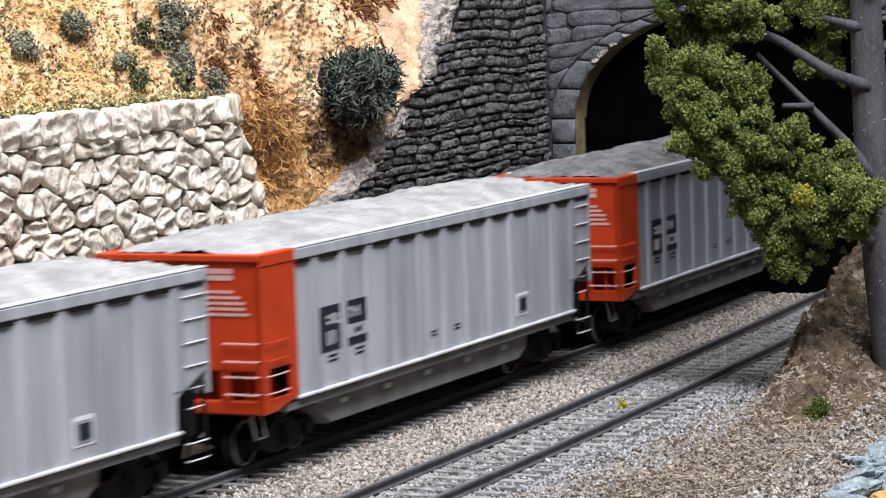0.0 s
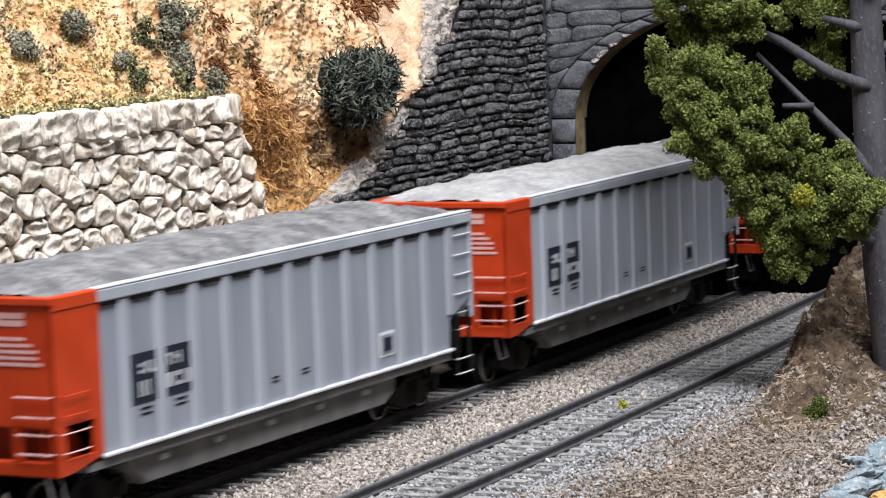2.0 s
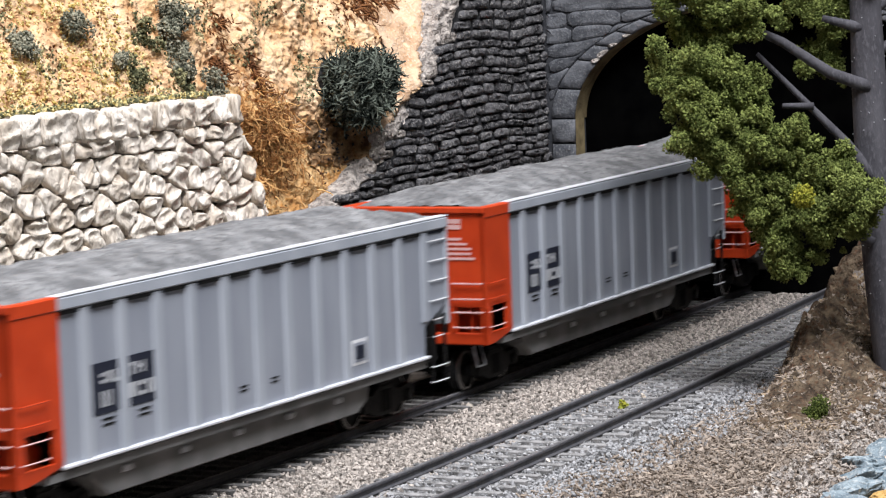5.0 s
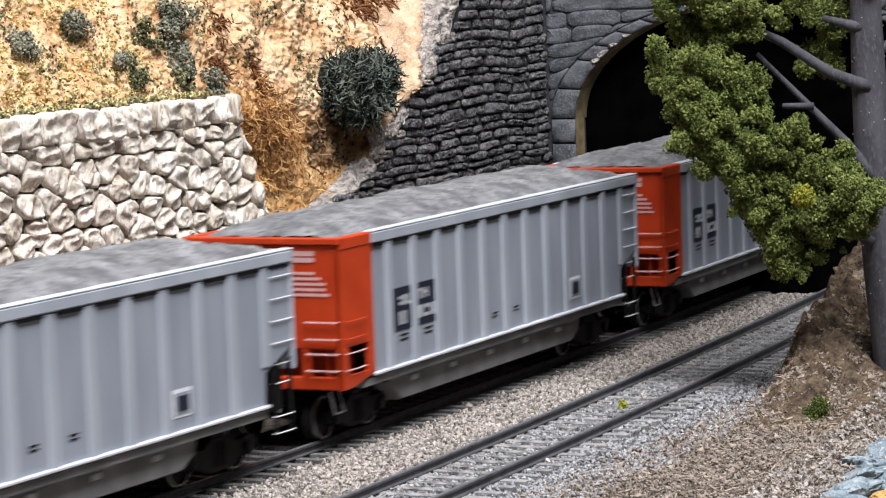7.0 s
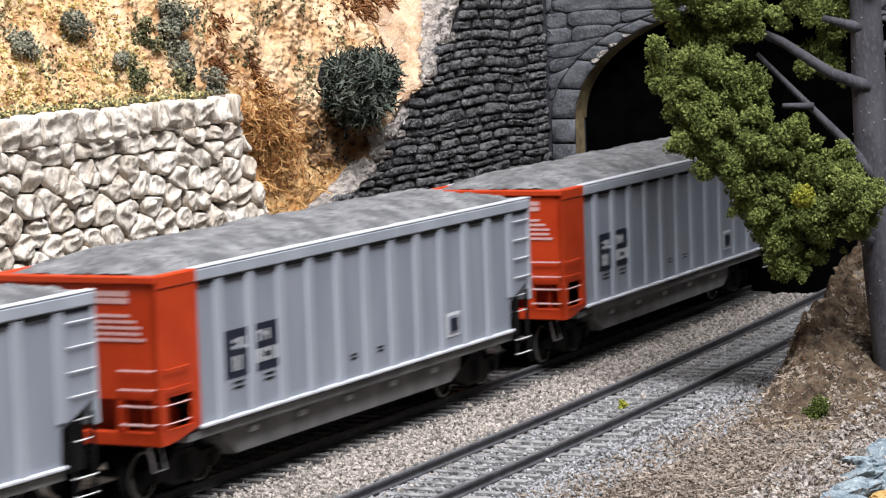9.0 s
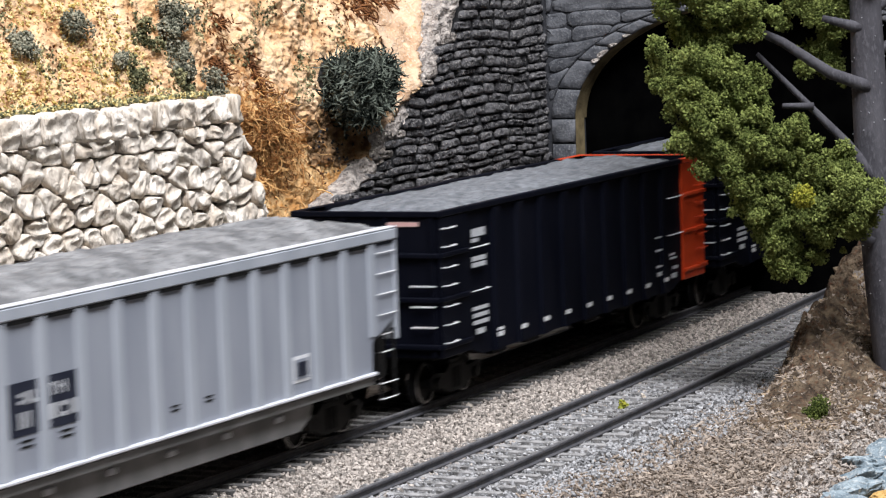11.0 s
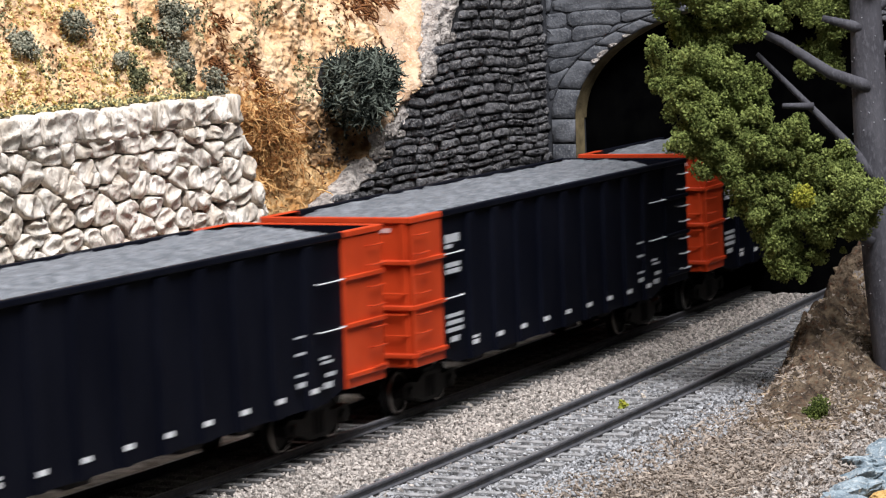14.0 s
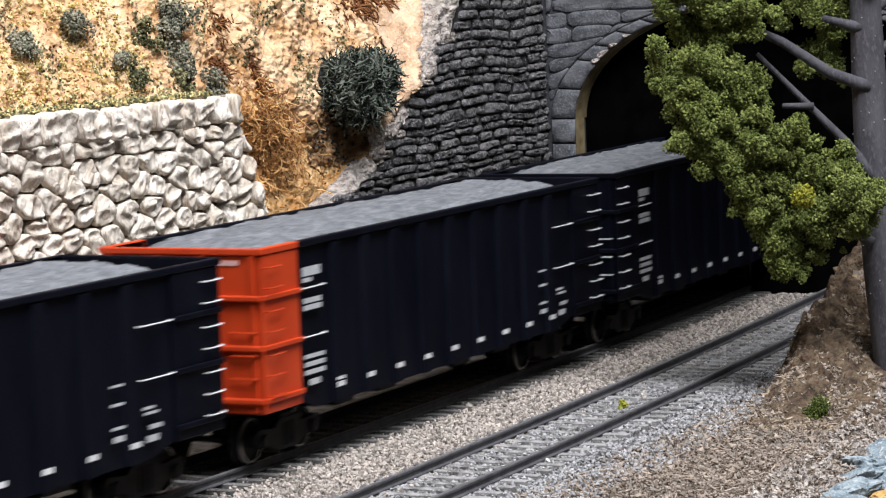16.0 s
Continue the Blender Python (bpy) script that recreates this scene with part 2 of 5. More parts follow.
def siding(s, off=0.0):
    """The nearer track, which closes slowly on the main line."""
    x, y = track(s, -4.80)
    y += 0.0298 * s if s < 30 else 0.894
    return x - 0.03 * off, y + off


# ---- ground ----
def bank_height(x, y):
    ridge = float(np.interp(x, (-4.0, 2.0, 7.0, 20.0), (-9.0, -8.3, -6.98, -6.6)))
    up = float(np.interp(x, (-3.5, 0.0, 3.0, 8.0, 16.8), (0.0, 0.28, 0.75, 1.62, 3.9))) + 0.25 * max(0.0, min(1.0, (x + 2.0) / 4.0)) * max(0.0, min(1.0, -6.6 - y))
    d = y - ridge
    side = max(0.0, 1 - abs(d) / (float(np.interp(x, (2.0, 7.0), (1.1, 0.80))) if d > 0 else 3.6))
    side = side * side * (3 - 2 * side)
    return up * side * (1 + 0.22 * nz(x, y, 3, 0.9))


def ground_height(x, y):
    z = -0.30
    if y < -6.3:
        z -= 0.03 * (-6.3 - y)
        z += 0.10 * nz(x, y, 0, 0.55) + 0.05 * nz(x, y, 5, 1.7)
    if y < -12.5:
        z -= 0.35 * (-12.5 - y)
    return z + bank_height(x, y) + 0.03 * nz(x, y, 9, 3.0)


g = Soup()
g.grid(300, 150, lambda a, b: (lambda x, y: (x, y, ground_height(x, y)))(-45 + 75 * a, -19 + 27 * b))
ground = tagged(part("ground", g, GROUND, smooth=True), "tan and grey scenic ground cover of the model layout", "ground", kind="structure")
g = Soup()
g.grid(60, 8, lambda a, b: (-260 + 215 * a, -19 + 27 * b, -0.4))
tagged(part("ground_beyond", g, GROUND), "plain scenic ground further along the line", "ground", kind="structure")

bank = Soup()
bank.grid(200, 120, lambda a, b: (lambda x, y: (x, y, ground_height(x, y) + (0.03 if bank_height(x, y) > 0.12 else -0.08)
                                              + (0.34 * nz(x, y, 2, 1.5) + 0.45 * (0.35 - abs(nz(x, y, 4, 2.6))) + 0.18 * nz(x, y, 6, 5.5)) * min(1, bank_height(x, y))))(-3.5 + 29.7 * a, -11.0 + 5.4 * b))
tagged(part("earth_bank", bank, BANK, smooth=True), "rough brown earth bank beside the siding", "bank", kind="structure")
# ---- tracks ----
def rail(name, path, off, s0, s1, parent, step=3.0):
    prof = [(-0.10, -0.18), (0.10, -0.18), (0.10, -0.16), (0.03, -0.14), (0.03, -0.07), (0.055, -0.05), (0.055, -0.01), (0.04, 0.0),
            (-0.04, 0.0), (-0.055, -0.01), (-0.055, -0.05), (-0.03, -0.07), (-0.03, -0.14), (-0.10, -0.16)]
    sp, top = Soup(), Soup()
    n = int((s1 - s0) / step) + 1
    ss = [s0 + (s1 - s0) * i / n for i in range(n + 1)]
    sp.loft([[(*path(s, off + a), b) for a, b in prof] for s in ss])
    r = part(name, sp, RAILBROWN, parent)
    top.loft([[(*path(s, off + a), b) for a, b in ((-0.042, 0.001), (0.042, 0.001), (0.036, 0.006), (-0.036, 0.006))] for s in ss])
    part("rail_head", top, RAILTOP, r, "worn bright running surface")


def sleepers(path, s0, s1, parent, rng, seat, mat):
    sp = Soup()
    sp.box(-0.11, 0.11, -1.48, 1.48, -0.36, -0.18, 0.012)
    me = mesh_of("sleeper", sp, mat)
    s = s0
    while s < s1:
        x, y = path(s)
        ob = part("sleeper", me, mat, parent)
        ob.matrix_basis = pose(x * U, y * U, seat * U, 0, 0, math.degrees(heading(s)) + rng.uniform(-1.2, 1.2))
        s += 0.60 + rng.uniform(-0.03, 0.03)


rng = np.random.default_rng(4)
main_track = thing("main_track", "weathered model railway track on pale ballast, train shade in its sleepers", "railway track", kind="structure")
for o in (-0.855, 0.855):
    rail("rail", track, o, -258, 250, main_track)
siding_track = thing("siding_track", "dull grey empty model railway track set in ballast", "railway track", kind="structure")
for o in (-0.855, 0.855):
    rail("rail", siding, o, -60, 60, siding_track)


def pebbles(n, x0, x1, y0, y1, keep=None):
    pts = np.column_stack([rng.uniform(x0, x1, n), rng.uniform(y0, y1, n), np.zeros(n)])
    pts[:, 2] = [ground_height(a, b) for a, b, _ in pts]
    return pts if keep is None else pts[[keep(*q) for q in pts]]


def off_main(x, y):
    return y - BEND * x * x / 2


def off_side(x, y):
    return y - (BEND * x * x / 2 - 4.8 + 0.0298 * x)


# shoulder between the tracks: warm grains heaped level with the sleepers
def place(pts):
    out = []
    for x, y, z in pts:
        a, b = abs(off_main(x, y)), abs(off_side(x, y))
        lift = 0.06
        if a < 1.48 or b < 1.48:
            lift = 0.075 if a < 1.6 else 0.085
        out.append((x, y, z + lift * rng.uniform(0.3, 1.1)))
    return np.array(out)


grain = place(pebbles(52000, -19, 27, -4.6, -0.4))
grain = grain[[off_main(q[0], q[1]) < -1.10 - abs(rng.normal()) * 0.35 for q in grain]]
warm = grain[[off_side(q[0], q[1]) > 0.75 + rng.normal() * 0.3 for q in grain]]
grey = grain[[off_side(q[0], q[1]) <= 0.75 for q in grain]]
tagged(bits("ballast", warm, rng.uniform(0.022, 0.062, len(warm)), BALLAST, rng), "warm beige and grey crushed stone ballast", "ballast", kind="stuff")
grain2 = place(pebbles(46000, -22, 24, -8.2, -4.2))
grain2 = grain2[[bank_height(q[0], q[1]) < 0.25 and off_side(q[0], q[1]) < 0.8 for q in grain2]]
fade = np.array([rng.uniform() < max(0, min(1, (-off_side(q[0], q[1]) - 1.6) / 2.2)) for q in grain2])
gp = np.vstack([grey, grain2[~fade]])
gp = gp[[abs(off_side(q[0], q[1])) > 1.45 or rng.uniform() < 0.62 for q in gp]]
tagged(bits("grey_ballast", gp, rng.uniform(0.022, 0.06, len(gp)), BALLAST_GREY, rng), "cool grey crushed stone ballast round the siding", "ballast", kind="stuff")
fore = pebbles(46000, -15, 9, -14, -7.0)
fore[:, 2] += rng.uniform(0.0, 0.05, len(fore))
dirt = np.vstack([grain2[fade], fore])
big = rng.uniform(0.012, 0.045, len(dirt)) * np.where(rng.uniform(size=len(dirt)) < 0.05, 2.0, 1.0)
tagged(bits("loose_dirt", dirt, big, DIRT_GRAIN, rng), "loose tan and brown dirt and small stones", "dirt", kind="stuff")
pale = fore[rng.uniform(size=len(fore)) < 0.13]
pale = pale[[q[1] < -10.2 + 0.05 * q[0] for q in pale]]
tagged(bits("pale_gravel", pale + [0, 0, 0.05], rng.uniform(0.03, 0.10, len(pale)), CHIP, rng), "pale broken gravel on the dirt", "gravel", kind="stuff")
clods = pebbles(60000, -3.5, 20, -10.5, -5.4, lambda x, y, z: bank_height(x, y) > 0.1)
tagged(bits("bank_clods", clods, rng.uniform(0.015, 0.055, len(clods)) * np.where(rng.uniform(size=len(clods)) < 0.05, 1.9, 1.0), material("bank_clod", (0.035, 0.024, 0.016), (0.37, 0.28, 0.185), scale=150, rough=0.95, bump=0.2, island=0.4, lo=0.15, hi=0.9), rng), "crumbling brown clods and litter on the bank", "earth", kind="stuff")


lit = Soup()
for _ in range(2600):
    x, y = rng.uniform(-13, 7), rng.uniform(-13.0, -6.8)
    if y > -7.3 - 0.06 * x and x < 0:
        continue
    z = ground_height(x, y) + 0.05
    k, ln = rng.uniform(0, 6.283), rng.uniform(0.06, 0.2)
    d = Vector((math.cos(k) * ln, math.sin(k) * ln, rng.uniform(-0.02, 0.08)))
    e = Vector((-d.y, d.x, 0)) * rng.uniform(-0.4, 0.4)
    q = Vector((x, y, z))
    lit.rod([q, q + d * 0.5 + e * 0.6, q + d], rng.uniform(0.008, 0.02), 4)
tagged(part("dry_litter", lit, LITTER), "dry fibre litter and twigs on the dirt", "litter", kind="stuff")
for x, y, w, lab in ((-6.94, -5.92, 0.10, "small white stone on the ballast"), (-0.86, -1.43, 0.11, "small white stone beside the main line"), (1.15, -4.86, 0.13, "pale flat stone between the rails")):
    tagged(bits("white_stone", [(x, y, -0.19)], w, CREAM, rng, None, 0.5, 0.3), lab, "stone")


# dark strip of ballast: the train's shadow is put into its colour
shade_bed = Soup()
shade_bed.loft([[(*track(x, a), b) for a, b in ((-1.52, -0.31), (-1.4, -0.27), (1.6, -0.27), (1.9, -0.31))] for x in [-58 + 5.8 * i for i in range(54)]], caps=False, closed=False)
tagged(part("track_bed", shade_bed, material("train_shade_ballast", (0.012, 0.011, 0.010), (0.05, 0.047, 0.043), (0.08, 0.075, 0.07), scale=500, fine=1600, rough=0.9, bump=1.0, dist=0.0006)), "ballast bed under the main line, train shadow in its dark colour", "ballast", kind="structure")


# ---- stone walls ----
def clip(poly, px, py, nx, ny):
    """The part of a convex polygon where (p - (px, py)) . n <= 0."""
    out = []
    for i, a in enumerate(poly):
        b = poly[(i + 1) % len(poly)]
        da, db = (a[0] - px) * nx + (a[1] - py) * ny, (b[0] - px) * nx + (b[1] - py) * ny
        if da <= 0:
            out.append(a)
        if da * db < 0:
            t = da / (da - db)
            out.append((a[0] + (b[0] - a[0]) * t, a[1] + (b[1] - a[1]) * t))
    return out


def stone(poly, to3d, depth, gap, seed, knob=0.05, soften=1, wide=1.0, flat=False):
    """A rounded stone over an outline in the wall's plane; wide opens its upright joints, flat gives it a plane face."""
    cx, cy = sum(q[0] for q in poly) / len(poly), sum(q[1] for q in poly) / len(poly)
    eu, ev = max(abs(q[0] - cx) for q in poly), max(abs(q[1] - cy) for q in poly)
    ku, kv = max(0.3, 1 - gap * wide / max(eu, 0.01)), max(0.3, 1 - gap / max(ev, 0.01))
    poly = [(cx + (a - cx) * ku, cy + (b - cy) * kv) for a, b in poly]
    for _ in range(soften):
        nxt = []
        for i, a in enumerate(poly):
            b = poly[(i + 1) % len(poly)]
            nxt += [(a[0] * 0.78 + b[0] * 0.22, a[1] * 0.78 + b[1] * 0.22), (a[0] * 0.22 + b[0] * 0.78, a[1] * 0.22 + b[1] * 0.78)]
        poly = nxt
    sp = Soup()
    rings = []
    for sc, d in ((1.0, -0.05), (0.99, depth * 0.6), (0.93, depth * 0.95), (0.5, depth)) if flat else ((1.0, -0.05), (0.985, depth * 0.42), (0.84, depth * 0.86), (0.5, depth)):
        ring = []
        for a, b in poly:
            u, v = cx + (a - cx) * sc, cy + (b - cy) * sc
            w = d + (knob * nz(u + seed * 7.3, v, seed * 1.7, 4.5) + knob * 0.6 * nz(u, v + seed * 3.1, seed, 9.0)) * (d > 0)
            ring.append(to3d(u, v, w))
        rings.append(ring)
    n = len(poly)
    sp.loft(rings, caps=False)
    sp.add(rings[-1] + [to3d(cx, cy, depth * 1.02 + knob * nz(seed * 2.7, seed))], [(j, (j + 1) % n, n) for j in range(n)])
    return sp


def rubble(u0, u1, v0, v1, du, dv, rng, limits=(), ju=0.42, jv=0.42, long=1.0):
    """Outlines of irregular stones that fill a stretch of wall; long draws them out along it."""
    u0, u1, du = u0 / long, u1 / long, du / long
    sites = []
    nv, nu = int((v1 - v0) / dv), int((u1 - u0) / du)
    for j in range(-1, nv + 2):
        for i in range(-1, nu + 2):
            sites.append((u0 + (i + 0.5 * (j % 2) + rng.uniform(-ju, ju)) * du, v0 + (j + 0.5 + rng.uniform(-jv, jv)) * dv))
    S = np.array(sites)
    cells = []
    for a in S:
        poly = [(u0, v0), (u1, v0), (u1, v1), (u0, v1)]
        near = S[np.argsort(((S - a) ** 2).sum(1))[1:16]]
        for b in near:
            m, d = (a + b) / 2, b - a
            poly = clip(poly, m[0], m[1], d[0], d[1])
        poly = [(q[0] * long, q[1]) for q in poly]
        for lim in limits:
            poly = clip(poly, *lim)
        if len(poly) > 2:
            area = abs(sum(poly[i][0] * poly[(i + 1) % len(poly)][1] - poly[(i + 1) % len(poly)][0] * poly[i][1] for i in range(len(poly)))) / 2
            if area > 0.035:
                cells.append(poly)
    return cells


def courses(u0, u1, v0, v1, hmin, hmax, wmin, wmax, rng, wave=0.0):
    """Outlines of roughly coursed stones."""
    out, v = [], v0
    while v < v1:
        h = rng.uniform(hmin, hmax)
        u = u0 - rng.uniform(0, wmax)
        while u < u1:
            w = rng.uniform(wmin, wmax) * (1.5 if rng.uniform() < 0.15 else 1)
            j = lambda: rng.uniform(-0.035, 0.035)
            bend = lambda a: wave * nz(a, v * 0.6, 1.3, 0.5)
            out.append([(u + j(), v + bend(u) + j()), (u + w / 2, v + bend(u + w / 2) + j()), (u + w + j(), v + bend(u + w) + j()),
                        (u + w + j(), v + h + bend(u + w) + j()), (u + w / 2, v + h + bend(u + w / 2) + j()), (u + j(), v + h + bend(u) + j())])
            u += w
        v += h
    return out


# cream retaining wall beside the main line: cap row over rubble, leaning back, its end raked
def cream3d(u, v, d):
    x, y = track(u, 3.75 + 0.075 * v - d)
    return x, y, v + 0.08


def cream_end(v):
    return -0.98 + (6.9 - v) * 0.34


def rough_stone(poly, to3d, depth, gap, seed, crease=0.075):
    """A cast stone with a flat broken face, rounded edges and slanting creases."""
    cx, cy = sum(q[0] for q in poly) / len(poly), sum(q[1] for q in poly) / len(poly)
    out = []
    for i, a in enumerate(poly):
        b = poly[(i + 1) % len(poly)]
        n = max(2, int(math.hypot((b[0] - a[0]) * 0.6, b[1] - a[1]) / 0.075))
        for k in range(n):
            out.append((a[0] + (b[0] - a[0]) * (k + 0.5) / n, a[1] + (b[1] - a[1]) * (k + 0.5) / n))
    n = len(out)
    for _ in range(2):
        out = [((out[i - 1][0] + 2 * out[i][0] + out[(i + 1) % n][0]) / 4, (out[i - 1][1] + 2 * out[i][1] + out[(i + 1) % n][1]) / 4) for i in range(n)]
    eu, ev = max(abs(q[0] - cx) for q in out), max(abs(q[1] - cy) for q in out)
    ku, kv = max(0.4, 1 - 2.4 * gap / eu), max(0.4, 1 - gap / ev)
    ang = 0.5 + 2.6 * nz(seed * 3.71, 2.2)
    ca, sa = math.cos(ang), math.sin(ang)
    tilt = 0.10 * nz(seed * 1.93, 7.1), 0.20 * nz(seed * 2.57, 3.3)

    def at(u, v, d, amount):
        p, q = (u * 0.5 * ca + v * sa), (-u * 0.5 * sa + v * ca)
        fold = 0.30 - abs(nz(p * 1.3 + seed * 5.1, q * 4.2, seed * 1.3, 1.0)) * 1.6
        w = d + amount * (crease * fold + 0.06 * nz(u, v, seed * 2.1, 2.6) + 0.03 * nz(u, v, seed, 8.0) + (u - cx) * tilt[0] + (v - cy) * tilt[1])
        return to3d(u, v, w)
    rings = []
    for sc, d, am in ((1.0, -0.06, 0), (1.0, depth * 0.45, 0.5), (0.975, depth * 0.75, 0.9), (0.90, depth * 0.95, 1), (0.80, depth, 1), (0.68, depth * 1.02, 1), (0.55, depth * 1.03, 1), (0.40, depth * 1.04, 1), (0.25, depth * 1.05, 1), (0.11, depth * 1.05, 1)):
        rings.append([at(cx + (a - cx) * ku * sc, cy + (b - cy) * kv * sc, d, am) for a, b in out])
    sp = Soup()
    sp.loft(rings, caps=False)
    sp.add(rings[-1] + [at(cx, cy, depth * 1.05, 1)], [(j, (j + 1) % n, n) for j in range(n)])
    return sp


rng = np.random.default_rng(11)
cream = thing("wall_retaining", "cream cast stone retaining wall with rough rounded rubble", "retaining wall", kind="structure")
sp = Soup()
sp.loft([[cream3d(u0, v, d) for u0, d in ((-60, 0), (cream_end(v) - 0.08, 0), (cream_end(v) - 0.08, -0.8), (-60, -0.8))] for v in (-0.6, 2.5, 4.5, 5.9, 6.2, 6.80)])
part("backing", sp, CREAM_JOINT, cream)
lean = (cream_end(3.0), 3.0, 1.0, 0.34)
for i, c in enumerate(rubble(-17.5, 2.0, 2.0, 6.20, 0.84, 0.47, rng, [lean], 0.46, 0.36, 1.4)):
    part("stone", rough_stone(c, cream3d, rng.uniform(0.11, 0.18), 0.020, i, 0.14), CREAM, cream, smooth=True)
rest = Soup()
for i, c in enumerate(rubble(-17.5, 2.5, -0.5, 2.0, 1.2, 0.7, rng, [lean]) + rubble(-45, -17.5, -0.5, 6.1, 1.0, 0.9, rng)):
    q = stone(c, cream3d, 0.18, 0.03, i + 900, 0.05, 1)
    rest.add(q.v, q.f)
tagged(part("lower_rubble", rest, CREAM, cream, smooth=True), kind="stuff")
u = -17.5
while u < cream_end(6.5) - 0.25:
    w = rng.uniform(0.52, 0.84)
    if cream_end(6.5) - (u + w) < 0.4:
        w = cream_end(6.5) - u
    hgt = rng.uniform(0.66, 0.78)
    t = rng.uniform(-0.12, 0.06)
    foot = rng.uniform(-0.05, 0.04)
    pl = [(u, 6.14 + foot), (u + w / 2, 6.12 + foot), (u + w, 6.14 + foot), (u + w + t, 6.14 + hgt * 0.6), (u + w + t, 6.12 + hgt), (u + w / 2 + t, 6.15 + hgt), (u + t, 6.12 + hgt), (u + t, 6.14 + hgt * 0.6)]
    part("cap_stone", rough_stone(pl, cream3d, rng.uniform(0.20, 0.27), 0.026, u * 3.3 + 400, 0.16), CREAM, cream, smooth=True)
    u += w
far = Soup()
far.loft([[cream3d(a, v, 0.3 * (1 - abs(v - 6.5) / 2)) for a in (-60, -17.5)] + [cream3d(a, v, -0.4) for a in (-17.5, -60)] for v in (6.12, 6.5, 6.85)])
part("cap_course", far, CREAM, cream)


# charcoal wing wall of the tunnel
PORTAL = 20.5


def wing3d(u, v, d):
    return u, 5.50 - 0.045 * (PORTAL - u) + 0.02 * v - d, v


def wing_end(v):
    return float(np.interp(v, (-1.0, 3.0, 3.8, 4.0, 4.37, 5.0, 5.63, 6.24, 6.94, 7.81, 8.71, 13.0), (2.0, 4.2, 5.0, 5.5, 7.0, 8.4, 9.1, 10.15, 11.4, 12.7, 13.6, 20.0))) + 0.22 * nz(v, 0, 0, 1.3)


def chip_width(v):
    return float(np.interp(v, (4.0, 4.4, 5.0, 5.4, 5.75, 6.9, 7.8, 8.7), (0.4, 0.9, 1.1, 1.1, 0.3, 0.3, 0.45, 0.75)))


wing = thing("wall_wing", "charcoal painted rubble stone wing wall with a pale chipped edge", "tunnel wing wall", kind="structure")
sp = Soup()
sp.loft([[wing3d(a, v, d) for a, d in ((wing_end(v) + 0.35, 0), (PORTAL + 0.3, 0), (PORTAL + 0.3, -0.5), (wing_end(v) + 0.35, -0.5))] for v in [-0.5 + 0.5 * i for i in range(27)]])
part("backing", sp, GREY_JOINT_SHADE, wing)
rng = np.random.default_rng(21)
low = Soup()
for i, c in enumerate(courses(-4, PORTAL + 0.05, -0.4, 12.3, 0.19, 0.33, 0.7, 1.9, rng, 0.16)):
    mu, mv = sum(q[0] for q in c) / len(c), sum(q[1] for q in c) / len(c)
    edge = mu - wing_end(mv)
    if edge < 0.22:
        continue
    c = [(min(a, PORTAL + 0.08), b) for a, b in c]
    if min(a for a, b in c) > PORTAL - 0.2:
        continue
    q = stone(c, wing3d, rng.uniform(0.07, 0.15), 0.026, i, 0.08, wide=3.2)
    if 3.7 < mv < 9.2 and edge > 0.75:
        part("stone", q, GREYSTONE, wing, smooth=True)
    elif edge <= 0.75:
        part("pale_stone", q, CHIP if rng.uniform() < 1.15 - edge else GREYSTONE, wing, smooth=True)
    else:
        low.add(q.v, q.f)
strip = Soup()


def edge3d(a, b):
    z = -0.4 + 12.6 * b
    u = wing_end(z) + 0.42 - (0.3 + chip_width(z)) * a + 0.22 * nz(z, a, 3, 2.6)
    f = wing3d(u, z, 0.07)[1]
    y = f + 0.30 * max(0.0, a - 0.3) + max(0.0, a - 0.86) * 6.0 + 0.12 * nz(u, z, 17, 2.2) + 0.09 * nz(u * 0.5, z, 19, 5.0) + 0.05 * nz(u * 0.5, z, 23, 11.0)
    return u, y, z


strip.grid(24, 300, edge3d)
part("plaster_edge", strip, CHIP, wing, "ragged unpainted white plaster edge", smooth=True)
tagged(part("outer_rubble", low, GREYSTONE, wing, smooth=True), kind="stuff")

# portal face with its ring of voussoirs
AC, AZ, AA, AB = -1.32, 5.0, 5.93, 3.37


def portal3d(u, v, d):
    return PORTAL - d, u, v


def arch(t, grow=0.0):
    return AC + (AA + grow) * math.cos(t), AZ + (AB + grow * 0.2) * math.sin(t)


portal = thing("wall_portal", "slate grey masonry tunnel portal with an arched opening", "tunnel portal", kind="structure")
sp = Soup()
inner = [(AC + AA, -0.5)] + [arch(math.pi * i / 32) for i in range(33)] + [(AC - AA, -0.5)]
outer = [(5.9, -0.5)] + [(5.9, 5 + 7.5 * i / 12) for i in range(12)] + [(5.9 - 15 * i / 11, 12.5) for i in range(11)] + [(-9.1, 12.5 - 13 * i / 10) for i in range(11)]
outer = outer[:len(inner)]
n = len(inner)
sp.add([portal3d(a, b, 0) for a, b in inner] + [portal3d(a, b, 0) for a, b in outer] + [portal3d(a, b, -0.9) for a, b in inner] + [portal3d(a, b, -0.9) for a, b in outer],
       [(i, i + 1, n + i + 1, n + i) for i in range(n - 1)] + [(2 * n + i, 3 * n + i, 3 * n + i + 1, 2 * n + i + 1) for i in range(n - 1)]
       + [(i, 2 * n + i, 2 * n + i + 1, i + 1) for i in range(n - 1)] + [(n + i, n + i + 1, 3 * n + i + 1, 3 * n + i) for i in range(n - 1)])
part("backing", sp, PORTAL_JOINT, portal)
rng = np.random.default_rng(31)
RING = 0.78
joints = [0.0]
while joints[-1] < math.pi:
    joints.append(joints[-1] + (0.15 if joints[-1] > 0.5 and joints[-1] < 2.6 else 0.26))
